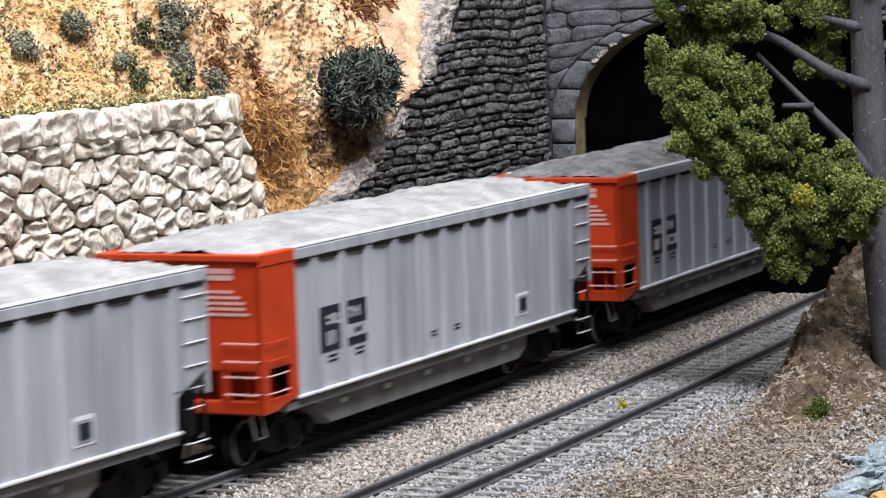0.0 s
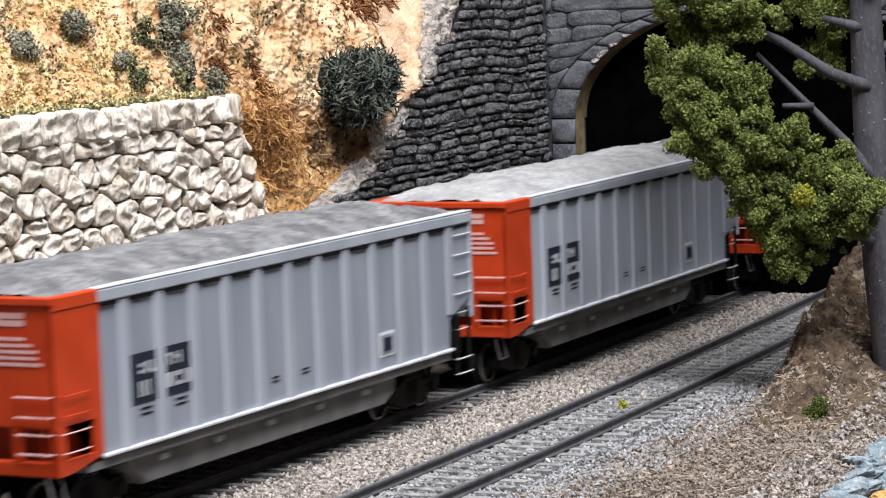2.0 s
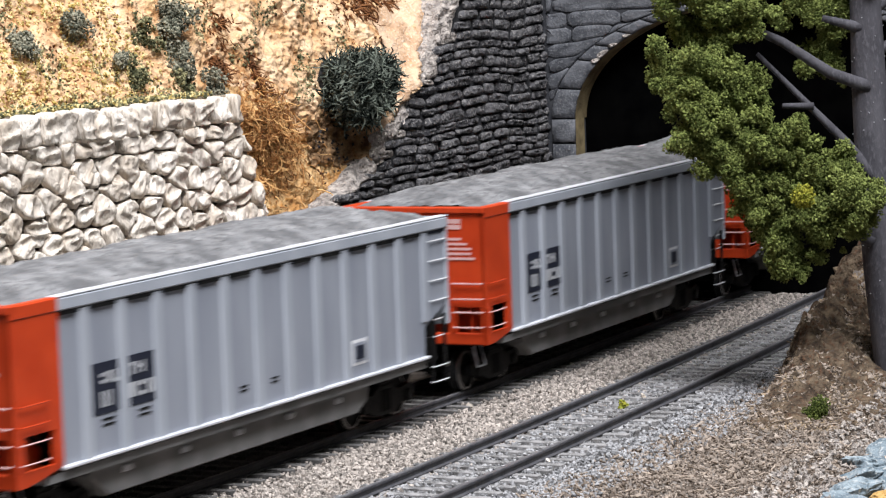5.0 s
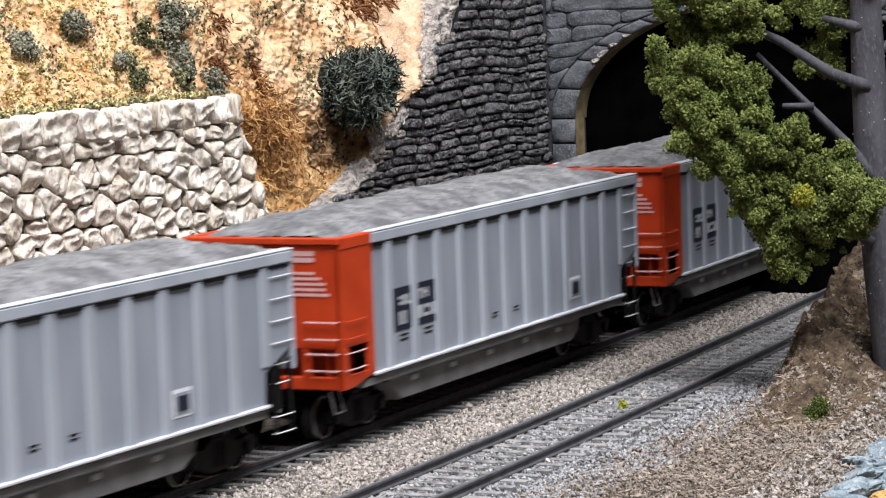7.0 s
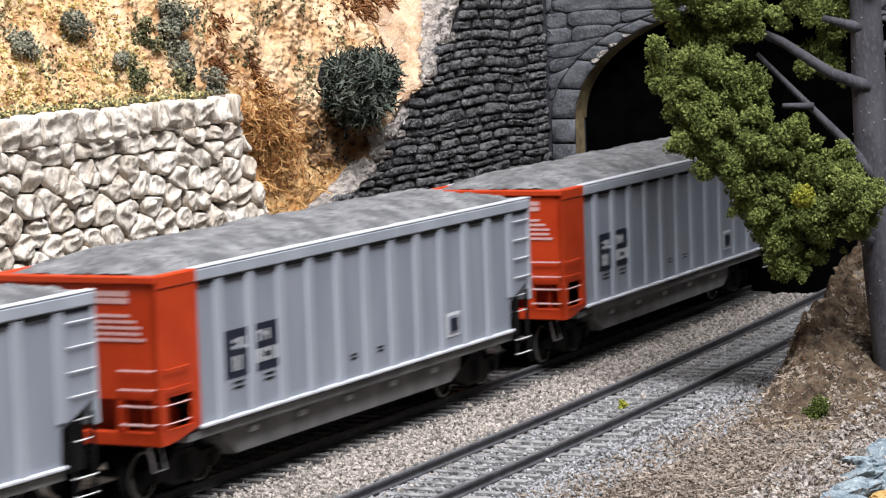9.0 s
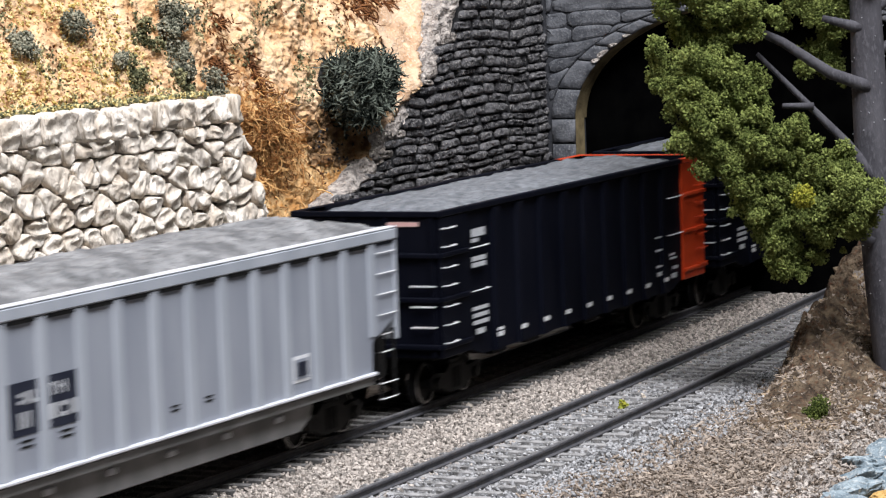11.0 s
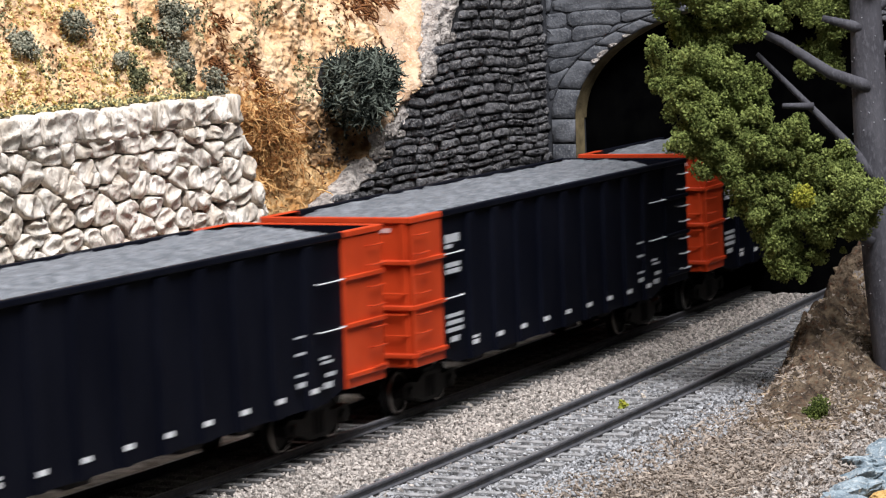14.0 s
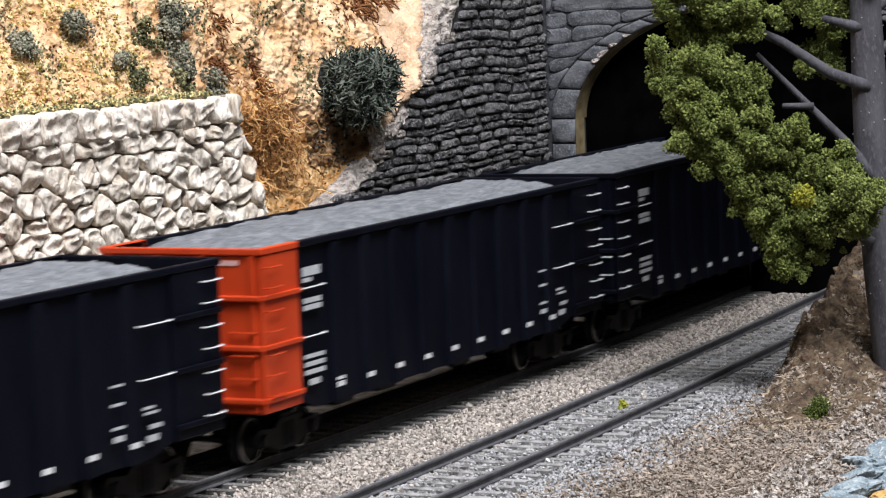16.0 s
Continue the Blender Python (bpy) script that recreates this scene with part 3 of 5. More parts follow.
for i, (a, b) in enumerate(zip(joints[:-1], joints[1:])):
    pl = [arch(a + (b - a) * k / 3) for k in range(4)] + [arch(b - (b - a) * k / 3, RING) for k in range(4)]
    part("voussoir", stone(pl, portal3d, 0.12, 0.014, i + 50, 0.02, 0, flat=True), SMOOTHSTONE, portal, smooth=True)
for side in (1, -1):
    v = AZ
    while v > -0.4:
        e = AC + side * AA
        o = e + side * RING
        pl = [(min(e, o), v - 0.72), (max(e, o), v - 0.72), (max(e, o), v), (min(e, o), v)]
        part("jamb_stone", stone(pl, portal3d, 0.12, 0.014, v * 3 + side, 0.02, 0, flat=True), SMOOTHSTONE, portal, smooth=True)
        v -= 0.74
for i, c in enumerate(courses(-9, 5.6, 0, 12.2, 0.30, 0.52, 1.0, 2.6, rng, 0.3)):
    c = [(min(a, 5.49), b) for a, b in c]
    mu, mv = sum(q[0] for q in c) / 6, sum(q[1] for q in c) / 6
    if mu > 5.44:
        continue
    inside = [((a - AC) / (AA + RING)) ** 2 + (max(0, b - AZ) / (AB + RING * 0.2)) ** 2 < 1.0 for a, b in c]
    if all(inside):
        continue
    if any(inside):
        pulled = []
        for (a, b), hid in zip(c, inside):
            if hid:
                k = 1.005 / math.sqrt(((a - AC) / (AA + RING)) ** 2 + (max(0, b - AZ) / (AB + RING * 0.2)) ** 2)
                a, b = AC + (a - AC) * k, (AZ + (b - AZ) * k if b > AZ else b)
            pulled.append((a, b))
        c = pulled
        ar = abs(sum(c[i][0] * c[(i + 1) % 6][1] - c[(i + 1) % 6][0] * c[i][1] for i in range(6))) / 2
        if ar < 0.05:
            continue
    part("course_stone", stone(c, portal3d, rng.uniform(0.03, 0.06), 0.014, i + 200, 0.035, flat=True), SMOOTHSTONE, portal, smooth=True)
for t, w in ((0.53, 0.05), (0.60, 0.09), (0.69, 0.05), (0.80, 0.04)):
    pl = [arch(t - w / 2, 0.02), arch(t + w / 2, 0.0), arch(t + w / 2, 0.20), arch(t, 0.3), arch(t - w / 2, 0.16)]
    part("chip", stone(pl, lambda u, v, d: portal3d(u, v, d + 0.15), 0.03, 0.005, t, 0.01), CHIP, portal)
sp = Soup()
sp.loft([[(PORTAL - 0.1 + dx, *arch(math.pi * i / 40, gr)) for i in range(41)] for dx, gr in ((0.0, -0.005), (0.85, -0.04))], caps=False, closed=False)
sp.loft([[(PORTAL - 0.1 + dx, AC + AA - q, z) for z in (-0.4, 2.0, AZ)] for dx, q in ((0, 0.005), (0.6, 0.04))], caps=False, closed=False)
part("soffit", sp, OLIVEWALL, portal, "tan unpainted inside of the arch")
# bore in a near-black colour that holds the darkness of the tunnel
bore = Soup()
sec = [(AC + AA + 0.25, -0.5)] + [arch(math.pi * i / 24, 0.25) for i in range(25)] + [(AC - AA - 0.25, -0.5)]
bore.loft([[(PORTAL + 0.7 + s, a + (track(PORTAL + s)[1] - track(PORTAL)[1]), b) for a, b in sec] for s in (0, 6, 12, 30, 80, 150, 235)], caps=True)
tagged(part("tunnel_bore", bore, BORE), "unlit tunnel bore behind the portal, its darkness coloured in", "tunnel", kind="structure")


# ---- hillside ----
def hill3d(x, z):
    n = 0.30 * nz(x, z, 0, 0.5) + 0.24 * nz(x, z, 4, 1.3) + 0.12 * (0.4 - abs(nz(x, z, 8, 2.4))) + 0.07 * nz(x, z, 9, 5.0) + 0.06 * nz(x * 0.6, z, 10, 9.0) + 0.03 * nz(x, z, 11, 19.0)
    cliff = 4.75 + 0.42 * max(0.0, z - 6.4) + (0.12 * max(0, z - 4))
    t = max(0.0, min(1.0, (x + 1.0) / 1.6)) * max(0.0, min(1.0, (10.0 - x) / 5.0))
    gully = 0.75 * t * (1 - max(0.0, min(1.0, (z - 5.5) / 3.0)))
    y0 = cliff + gully + n
    if x > wing_end(z) - 0.1:
        y0 = max(y0, 6.0)
    bx, by = track(min(x, 6.0))
    return x, y0 + by * (x < 0), z


sp = Soup()
sp.grid(80, 60, lambda a, b: hill3d(-45 + 29.5 * a, -0.6 + 14.5 * b))
sp.grid(60, 24, lambda a, b: hill3d(-15.5 + 36.5 * a, -0.6 + 4.0 * b))
sp.grid(620, 260, lambda a, b: hill3d(-15.5 + 36.5 * a, 3.4 + 7.6 * b))
sp.grid(60, 24, lambda a, b: hill3d(-15.5 + 36.5 * a, 11.0 + 2.9 * b))
hill = tagged(part("hillside", sp, HILL, smooth=True), "ochre and cream plaster cliff of the model hillside", "hillside", kind="structure")
sp = Soup()
sp.box(-45, 21.5, 11.5, 60, -4, 13.8)
sp.box(21.5, 60, -9, 60, 9.2, 13.8)
tagged(part("hilltop", sp, HILL), "ochre hilltop over the tunnel", "hillside", kind="structure")


def hill_patch(name, label, mat, inside, x0, x1, z0, z1, proud, nu=90, nv=90):
    sp = Soup()
    keep = {}
    for j in range(nv):
        for i in range(nu):
            x, z = x0 + (x1 - x0) * i / (nu - 1), z0 + (z1 - z0) * j / (nv - 1)
            if inside(x, z):
                a, b, c = hill3d(x, z)
                keep[i, j] = len(sp.v)
                sp.v.append((a, b - proud - 0.08 * nz(x, z, 6, 2.2), c))
    for (i, j) in list(keep):
        q = [(i, j), (i + 1, j), (i + 1, j + 1), (i, j + 1)]
        if all(k in keep for k in q):
            sp.f.append(tuple(keep[k] for k in q))
    return tagged(part(name, sp, mat, smooth=True), label, "hillside", kind="structure")


hill_patch("orange_gully", "rust orange washed gully in the cliff", GULLY,
           lambda x, z: -2.2 + 0.5 * nz(z, 1, 0, 1.1) < x < wing_end(z) + 0.2 and z < 6.9 - 0.40 * max(0, x - 2) + 0.5 * nz(x, 2, 0, 1.2), -2.5, 9, 2.5, 8.5, 0.07)
hill_patch("brown_rock_face", "dark brown pitted rock under the bush", BROWNROCK,
           lambda x, z: 5.0 + 0.5 * nz(z, 6, 0, 1.6) < x < min(7.9, wing_end(z) + 0.1) and 4.75 + 0.35 * nz(x, 9, 0, 1.9) < z < 5.95, 4.0, 8.5, 4.0, 6.2, 0.14)
hill_patch("salmon_slope", "pale salmon earth beside the wing wall", PINKISH,
           lambda x, z: wing_end(z) - 2.9 - 0.9 * nz(z, 3, 0, 0.9) < x < wing_end(z) + 0.3 and z > 4.9 + 0.4 * nz(x, 4, 0, 1.5), 2, 17, 4.5, 11, 0.05)


def tuft(name, label, centre, radius, mat, count, size, rng, cat="shrub", squash=(1, 1, 1), stalks=False):
    """A clump of many small leaf bits, with an uneven outline."""
    cx, cy, cz = centre
    lobes = [(cx + rng.normal() * radius * 0.45 * squash[0], cy + rng.normal() * radius * 0.3 * squash[1], cz + rng.normal() * radius * 0.45 * squash[2], radius * rng.uniform(0.35, 0.7)) for _ in range(9)]
    pts = []
    for _ in range(count):
        a = lobes[rng.integers(len(lobes))]
        d = rng.normal(size=3)
        d /= np.linalg.norm(d)
        r = a[3] * rng.uniform(0.55, 1.05)
        pts.append((a[0] + d[0] * r * squash[0], a[1] + d[1] * r * squash[1], a[2] + d[2] * r * squash[2]))
    return tagged(bits(name, pts, rng.uniform(0.5 * size, 1.3 * size, count), mat, rng), label, cat)


def on_hill(x, z, out=0.0):
    a, b, c = hill3d(x, z)
    return a, b - out, c
rng = np.random.default_rng(41)
# scrub on the cliff
for x, z, r, m, lab in ((-2.95, 7.45, 0.40, SCRUB, "dull olive scrub clump on the cliff"), (-1.8, 8.25, 0.40, SCRUB, "olive scrub high on the cliff"),
                        (-0.5, 7.85, 0.36, SAGE, "grey-green scrub on the cliff"), (-0.9, 7.40, 0.36, SAGE, "grey-green scrub above the wall"),
                        (-1.0, 7.1, 0.34, SCRUB, "dull scrub above the wall"), (0.35, 7.05, 0.38, SAGE, "grey sage scrub above the wall"),
                        (-0.25, 8.75, 0.46, SAGE, "grey sage scrub high on the cliff"), (-0.6, 8.35, 0.34, SAGE, "grey scrub high on the cliff"),
                        (-4.57, 8.65, 0.36, SAGE, "small sage clump on the cliff"), (-6.8, 8.3, 0.36, SAGE, "pale sage clump on the cliff"),
                        (-3.6, 7.75, 0.2, SAGE, "small grey scrub clump on the cliff"), (1.3, 7.35, 0.30, ROOTDARK, "brown dead scrub on the cliff")):
    tuft("scrub", lab, on_hill(x, z, 0.1), r, m, 1100, 0.036, rng)
# flecks of turf over the left of the cliff
pts, pts2 = [], []
while len(pts) < 5600:
    x, z = rng.uniform(-14, -1.5), rng.uniform(6.7, 10.8)
    if nz(x, z, 12, 0.8) + 0.25 * nz(x, z, 2, 3.0) > -0.18 and x < -2.2 + rng.normal() * 0.4:
        pts.append(on_hill(x, z, rng.uniform(0, 0.06)))
while len(pts2) < 3600:
    x, z = rng.uniform(-14, 8), rng.uniform(6.4, 10.8)
    if nz(x, z, 33, 0.9) > 0.18 or (z < 7.05 and x < -3):
        pts2.append(on_hill(x, z, rng.uniform(0, 0.05)))
for _ in range(2600):
    x, y = track(rng.uniform(-16, -1.8), rng.uniform(4.28, 4.95))
    (pts if rng.uniform() < 0.4 else pts2).append((x, y, 6.93 + rng.uniform(-0.03, 0.07)))
tagged(bits("yellow_turf", pts, rng.uniform(0.015, 0.045, len(pts)), YELLOWTURF, rng), "yellow and straw coloured turf flecks on the cliff", "turf", kind="stuff")
tagged(bits("green_turf", pts2, rng.uniform(0.015, 0.05, len(pts2)), SCRUB, rng), "dull green turf flecks on the cliff", "turf", kind="stuff")
# dark crumbs spread by noise paint the shade of pits and crevices
pits = []
while len(pits) < 1500:
    x, z = rng.uniform(-13, 10), rng.uniform(6.5, 10.5)
    if nz(x, z, 51, 0.7) + 0.3 * nz(x, z, 5, 2.5) > (0.0 if x < -2 else 0.22):
        pits.append(on_hill(x, z, 0.0))
tagged(bits("crevice_crumbs", pits, rng.uniform(0.015, 0.06, len(pits)), ROOTDARK, rng, flat=0.5), "dark rusty crumbs for the shade of crevices in the cliff", "rock", kind="stuff")
def curl(sp, start, way, length, rad, rng, steps=5, wild=0.55):
    """A thin root that wanders from start."""
    q, d = Vector(start), Vector(way).normalized()
    pts = [q.copy()]
    for _ in range(steps):
        d = (d + Vector(rng.normal(size=3)) * wild).normalized()
        q = q + d * length / steps
        pts.append(q.copy())
    sp.rod(pts, rad, 4, rad * 0.5)


for x, z, w, h, n, lab in ((1.85, 8.45, 0.45, 0.45, 60, "rusty eroded root ridge high on the cliff"), (9.6, 8.65, 1.0, 0.28, 110, "rusty overhanging roots at the top of the slope"),
                           (11.5, 8.78, 0.8, 0.12, 60, "brown root edge at the top of the slope"), (2.75, 7.2, 0.13, 0.42, 90, "rust brown root streak over the gully"),
                           (1.35, 7.35, 0.4, 0.2, 70, "brown dead roots over the wall")):
    sp = Soup()
    for _ in range(n):
        curl(sp, on_hill(x + rng.normal() * w * 0.6, z + rng.normal() * h * 0.6, rng.uniform(0.0, 0.12)), (0.5, -0.1, -0.7), rng.uniform(0.2, 0.5), rng.uniform(0.012, 0.04), rng, 4, 0.4)
    tagged(part("rust_outcrop", sp, ROOTDARK), lab, "roots")
# no real holes: black grains paint the shade of pits
pits = [on_hill(rng.uniform(5.4, 7.6), rng.uniform(4.3, 5.7), 0.16) for _ in range(60)]
tagged(bits("pit_shade_grains", pits, rng.uniform(0.03, 0.06, 60), GREY_JOINT_SHADE, rng, flat=0.6), "black grains for the shade of pits in the brown rock", "rock", kind="stuff")


# dark fibrous bush on the cliff
def fibres(name, label, centre, half, n, mat, rng, length, rad, cat):
    sp = Soup()
    for _ in range(n):
        while True:
            w = rng.uniform(-1, 1, 3)
            if abs(w[0]) ** 2.7 + abs(w[1]) ** 2.7 + abs(w[2]) ** 2.7 < 0.98 + 0.45 * nz(*(w * 2.0)) and w[0] < 0.85 + 0.9 * min(0.0, w[2]):
                break
        q = Vector([c + a * h for c, h, a in zip(centre, half, w)])
        d = Vector(rng.normal(size=3)).normalized()
        curl(sp, q, d, length * rng.uniform(0.6, 1.3), rad * rng.uniform(0.6, 1.25), rng, 4, 0.5)
    return part(name, sp, mat)


bushc = (7.1, 4.95, 6.63)
bush = thing("fibre_bush", "dark green fibrous bush pressed into the cliff", "bush")
fibres("fibre_tangle", "", bushc, (1.48, 0.70, 0.93), 3300, BUSHGREEN, rng, 0.36, 0.027, "bush").parent = bush
# a dark core paints in the shade between the fibres
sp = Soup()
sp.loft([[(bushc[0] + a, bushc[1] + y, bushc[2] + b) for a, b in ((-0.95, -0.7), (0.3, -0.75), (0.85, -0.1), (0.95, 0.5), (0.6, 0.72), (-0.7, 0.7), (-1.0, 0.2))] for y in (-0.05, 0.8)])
part("core", sp, GREY_JOINT_SHADE, bush, "dark filling for the shade inside the bush")

# roots that hang in the gully
for nm, count, mat, lab, cx, cz in (("root_tangle", 850, ROOT, "tangle of orange brown roots in the gully", 2.9, 5.6), ("dark_root_tangle", 120, ROOTDARK, "dark brown roots in the gully", 2.7, 5.7)):
    sp = Soup()
    for _ in range(count):
        z = cz + rng.normal() * 0.68
        x = cx + (6.0 - z) * 0.3 + rng.normal() * (0.55 + 0.35 * max(0.0, min(1.0, 6.6 - z)))
        curl(sp, on_hill(x, z, rng.uniform(0.03, 0.28)), (0.5 * rng.normal() + 0.3, -0.15, -0.8), rng.uniform(0.2, 0.65), rng.uniform(0.008, 0.024), rng)
    tagged(part(nm, sp, mat), lab, "roots", kind="stuff")

# ---- tree on the bank ----
tree = thing("tree", "model pine with grey trunk and clumped green foam foliage", "tree")
FWD = Vector((0.9001, 0.4247, -0.0970))


def limb(pts, r0, r1, parent, name="branch"):
    sp = Soup()
    pts = [Vector(q) for q in pts]
    fine = []
    for i in range(len(pts) - 1):
        for k in range(4):
            fine.append(pts[i].lerp(pts[i + 1], k / 4) + Vector((nz(i, k, 1), nz(i, k, 2), nz(i, k, 3))) * r0 * 0.25)
    fine.append(pts[-1])
    sp.rod(fine, r0, 10, r1)
    return part(name, sp, BARK, parent, smooth=True)


trunk = limb([(4.31, -10.03, -0.97), (4.34, -9.84, 0.07), (4.44, -9.54, 2.39), (4.58, -9.31, 4.70), (4.73, -9.17, 6.63), (4.89, -9.07, 8.56), (5.04, -8.86, 10.87), (5.16, -8.54, 13.45)], 0.59, 0.28, tree, "trunk")
limb([(4.28, -9.42, 4.47), (4.09, -8.83, 5.32), (3.80, -8.01, 6.24), (3.43, -6.95, 7.43)], 0.15, 0.05, tree)
limb([(3.66, -8.19, 6.21), (3.36, -7.55, 6.24)], 0.09, 0.06, tree)
limb([(4.44, -9.28, 6.58), (4.09, -8.47, 6.93), (3.70, -7.47, 7.67), (3.44, -6.83, 8.01)], 0.16, 0.09, tree)
limb([(4.59, -9.07, 7.92), (4.24, -8.25, 8.18)], 0.14, 0.08, tree)
limb([(5.00, -9.13, 7.26), (5.38, -9.83, 7.75)], 0.14, 0.09, tree)
limb([(5.13, -8.98, 8.17), (5.58, -9.79, 8.78)], 0.13, 0.08, tree)
limb([(4.01, -9.41, 3.08), (3.75, -8.76, 3.48), (3.46, -7.94, 4.41)], 0.13, 0.07, tree)

foam_rng = np.random.default_rng(61)
pts = []
for _ in range(110):
    k, h = foam_rng.uniform(0, 2 * math.pi), foam_rng.uniform(1.0, 9.0)
    cx, cy = np.interp(h, (0.07, 2.39, 4.70, 6.63, 8.56), (4.34, 4.44, 4.58, 4.73, 4.89)), np.interp(h, (0.07, 2.39, 4.70, 6.63, 8.56), (-9.84, -9.54, -9.31, -9.17, -9.07))
    r = 0.575 - 0.024 * h
    pts.append((cx + r * math.cos(k), cy + r * math.sin(k), h))
tagged(bits("bark_specks", pts, foam_rng.uniform(0.008, 0.020, len(pts)), GREYMARK, foam_rng, tree), "pale specks on the bark")


def foliage(path, radius, count, mat=FOAM, size=0.035, grow=1.0):
    """Foam clumps strung along a branch, each covered with small leaf bits."""
    path = [Vector(q) for q in path]
    pts, sizes = [], []
    clumps = []
    for _ in range(count):
        t = foam_rng.uniform(0, len(path) - 1.0001)
        i = int(t)
        c = path[i].lerp(path[i + 1], t - i)
        d = Vector(foam_rng.normal(size=3)).normalized() * radius * foam_rng.uniform(0.25, 0.95)
        clumps.append((c + d, foam_rng.uniform(0.07, 0.24)))
    for c, r in clumps:
        m = int(720 * (r / 0.3) ** 1.8)
        d = foam_rng.normal(size=(m, 3))
        d /= np.linalg.norm(d, axis=1)[:, None]
        pts.append(np.array(c) + d * r * grow * foam_rng.uniform(0.3, 1.3, (m, 1)))
    pts = np.vstack(pts)
    return bits("foliage", pts, foam_rng.uniform(0.6 * size, 1.25 * size, len(pts)), mat, foam_rng, tree, 0.45)


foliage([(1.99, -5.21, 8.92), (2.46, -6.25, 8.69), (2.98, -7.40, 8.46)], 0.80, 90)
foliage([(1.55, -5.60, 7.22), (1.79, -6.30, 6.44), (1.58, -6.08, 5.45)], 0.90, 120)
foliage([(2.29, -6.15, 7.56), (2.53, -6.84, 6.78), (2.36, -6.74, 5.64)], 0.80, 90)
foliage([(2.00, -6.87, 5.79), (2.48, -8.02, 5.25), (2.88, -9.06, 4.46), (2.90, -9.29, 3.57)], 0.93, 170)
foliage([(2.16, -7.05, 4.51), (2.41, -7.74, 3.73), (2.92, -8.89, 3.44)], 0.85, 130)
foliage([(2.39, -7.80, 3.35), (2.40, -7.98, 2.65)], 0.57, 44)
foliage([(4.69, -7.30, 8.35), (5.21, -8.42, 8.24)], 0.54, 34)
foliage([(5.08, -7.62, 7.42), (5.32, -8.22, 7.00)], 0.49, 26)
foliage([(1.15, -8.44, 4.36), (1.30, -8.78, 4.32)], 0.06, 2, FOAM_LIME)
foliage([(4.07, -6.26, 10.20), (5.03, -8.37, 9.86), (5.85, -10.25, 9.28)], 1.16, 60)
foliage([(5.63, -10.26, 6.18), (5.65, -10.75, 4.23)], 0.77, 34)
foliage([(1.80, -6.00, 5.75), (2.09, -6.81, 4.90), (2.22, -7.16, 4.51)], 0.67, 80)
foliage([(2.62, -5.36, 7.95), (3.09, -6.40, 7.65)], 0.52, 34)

# unseen boughs above the view, added to shade the far cars
limb([(2.2, -9.2, 11.5), (5.5, -7.2, 11.8), (10.0, -5.2, 11.9), (14.5, -4.4, 12.2)], 0.22, 0.08, tree)
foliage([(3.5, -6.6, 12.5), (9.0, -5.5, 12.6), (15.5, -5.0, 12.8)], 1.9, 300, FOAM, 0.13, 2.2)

# tufts and stones in the foreground
rng = np.random.default_rng(71)
tuft("grass_tuft", "small dark green tuft at the foot of the bank", (-0.75, -9.55, -0.12), 0.36, MOSS, 3600, 0.022, rng, "grass tuft")
tuft("weed_tuft", "tiny yellow-green weed between the rails", (-0.2, -4.87, -0.16), 0.10, FOAM_LIME, 120, 0.035, rng, "weed")


def rock(name, label, at, size, mat, seed):
    bm = bmesh.new()
    bmesh.ops.create_icosphere(bm, subdivisions=4, radius=1.0)
    for q in bm.verts:
        k = 1 + 0.40 * nz(q.co.x + seed, q.co.y, q.co.z, 1.2) + 0.22 * (0.3 - abs(nz(q.co.x, q.co.y + seed, q.co.z, 2.6))) + 0.08 * nz(q.co.x, q.co.y, q.co.z + seed, 6.0)
        q.co = Vector((q.co.x * size[0], q.co.y * size[1], q.co.z * size[2])) * k * U
    me = bpy.data.meshes.new(name)
    bm.to_mesh(me)
    bm.free()
    me.materials.append(mat)
    ob = new(name, me)
    ob.matrix_basis = pose(at[0] * U, at[1] * U, at[2] * U, seed * 17 % 30, seed * 11 % 25, seed * 47 % 360)
    return tagged(ob, label, "rock")


for i, (x, y, sx) in enumerate(((-5.0, -12.2, 0.75), (-6.3, -12.35, 0.6), (-7.6, -12.6, 0.7), (-3.7, -12.1, 0.65), (-6.2, -13.1, 0.9), (-8.4, -12.9, 0.6), (-4.6, -13.0, 0.8))):
    rock("blue_rock", "pale blue-grey painted rock on loose dirt", (x, y + 0.22, ground_height(x, y + 0.22) + 0.03), (sx * 0.9, sx * 0.62, sx * 0.33), BLUEROCK, i + 1)
rock("ochre_rock", "ochre stone chip by the blue rocks", (-8.0, -13.1, ground_height(-8.0, -13.1) + 0.3), (0.32, 0.28, 0.16), OCHRE, 9)

# ---- cars ----
HALF = 1.825


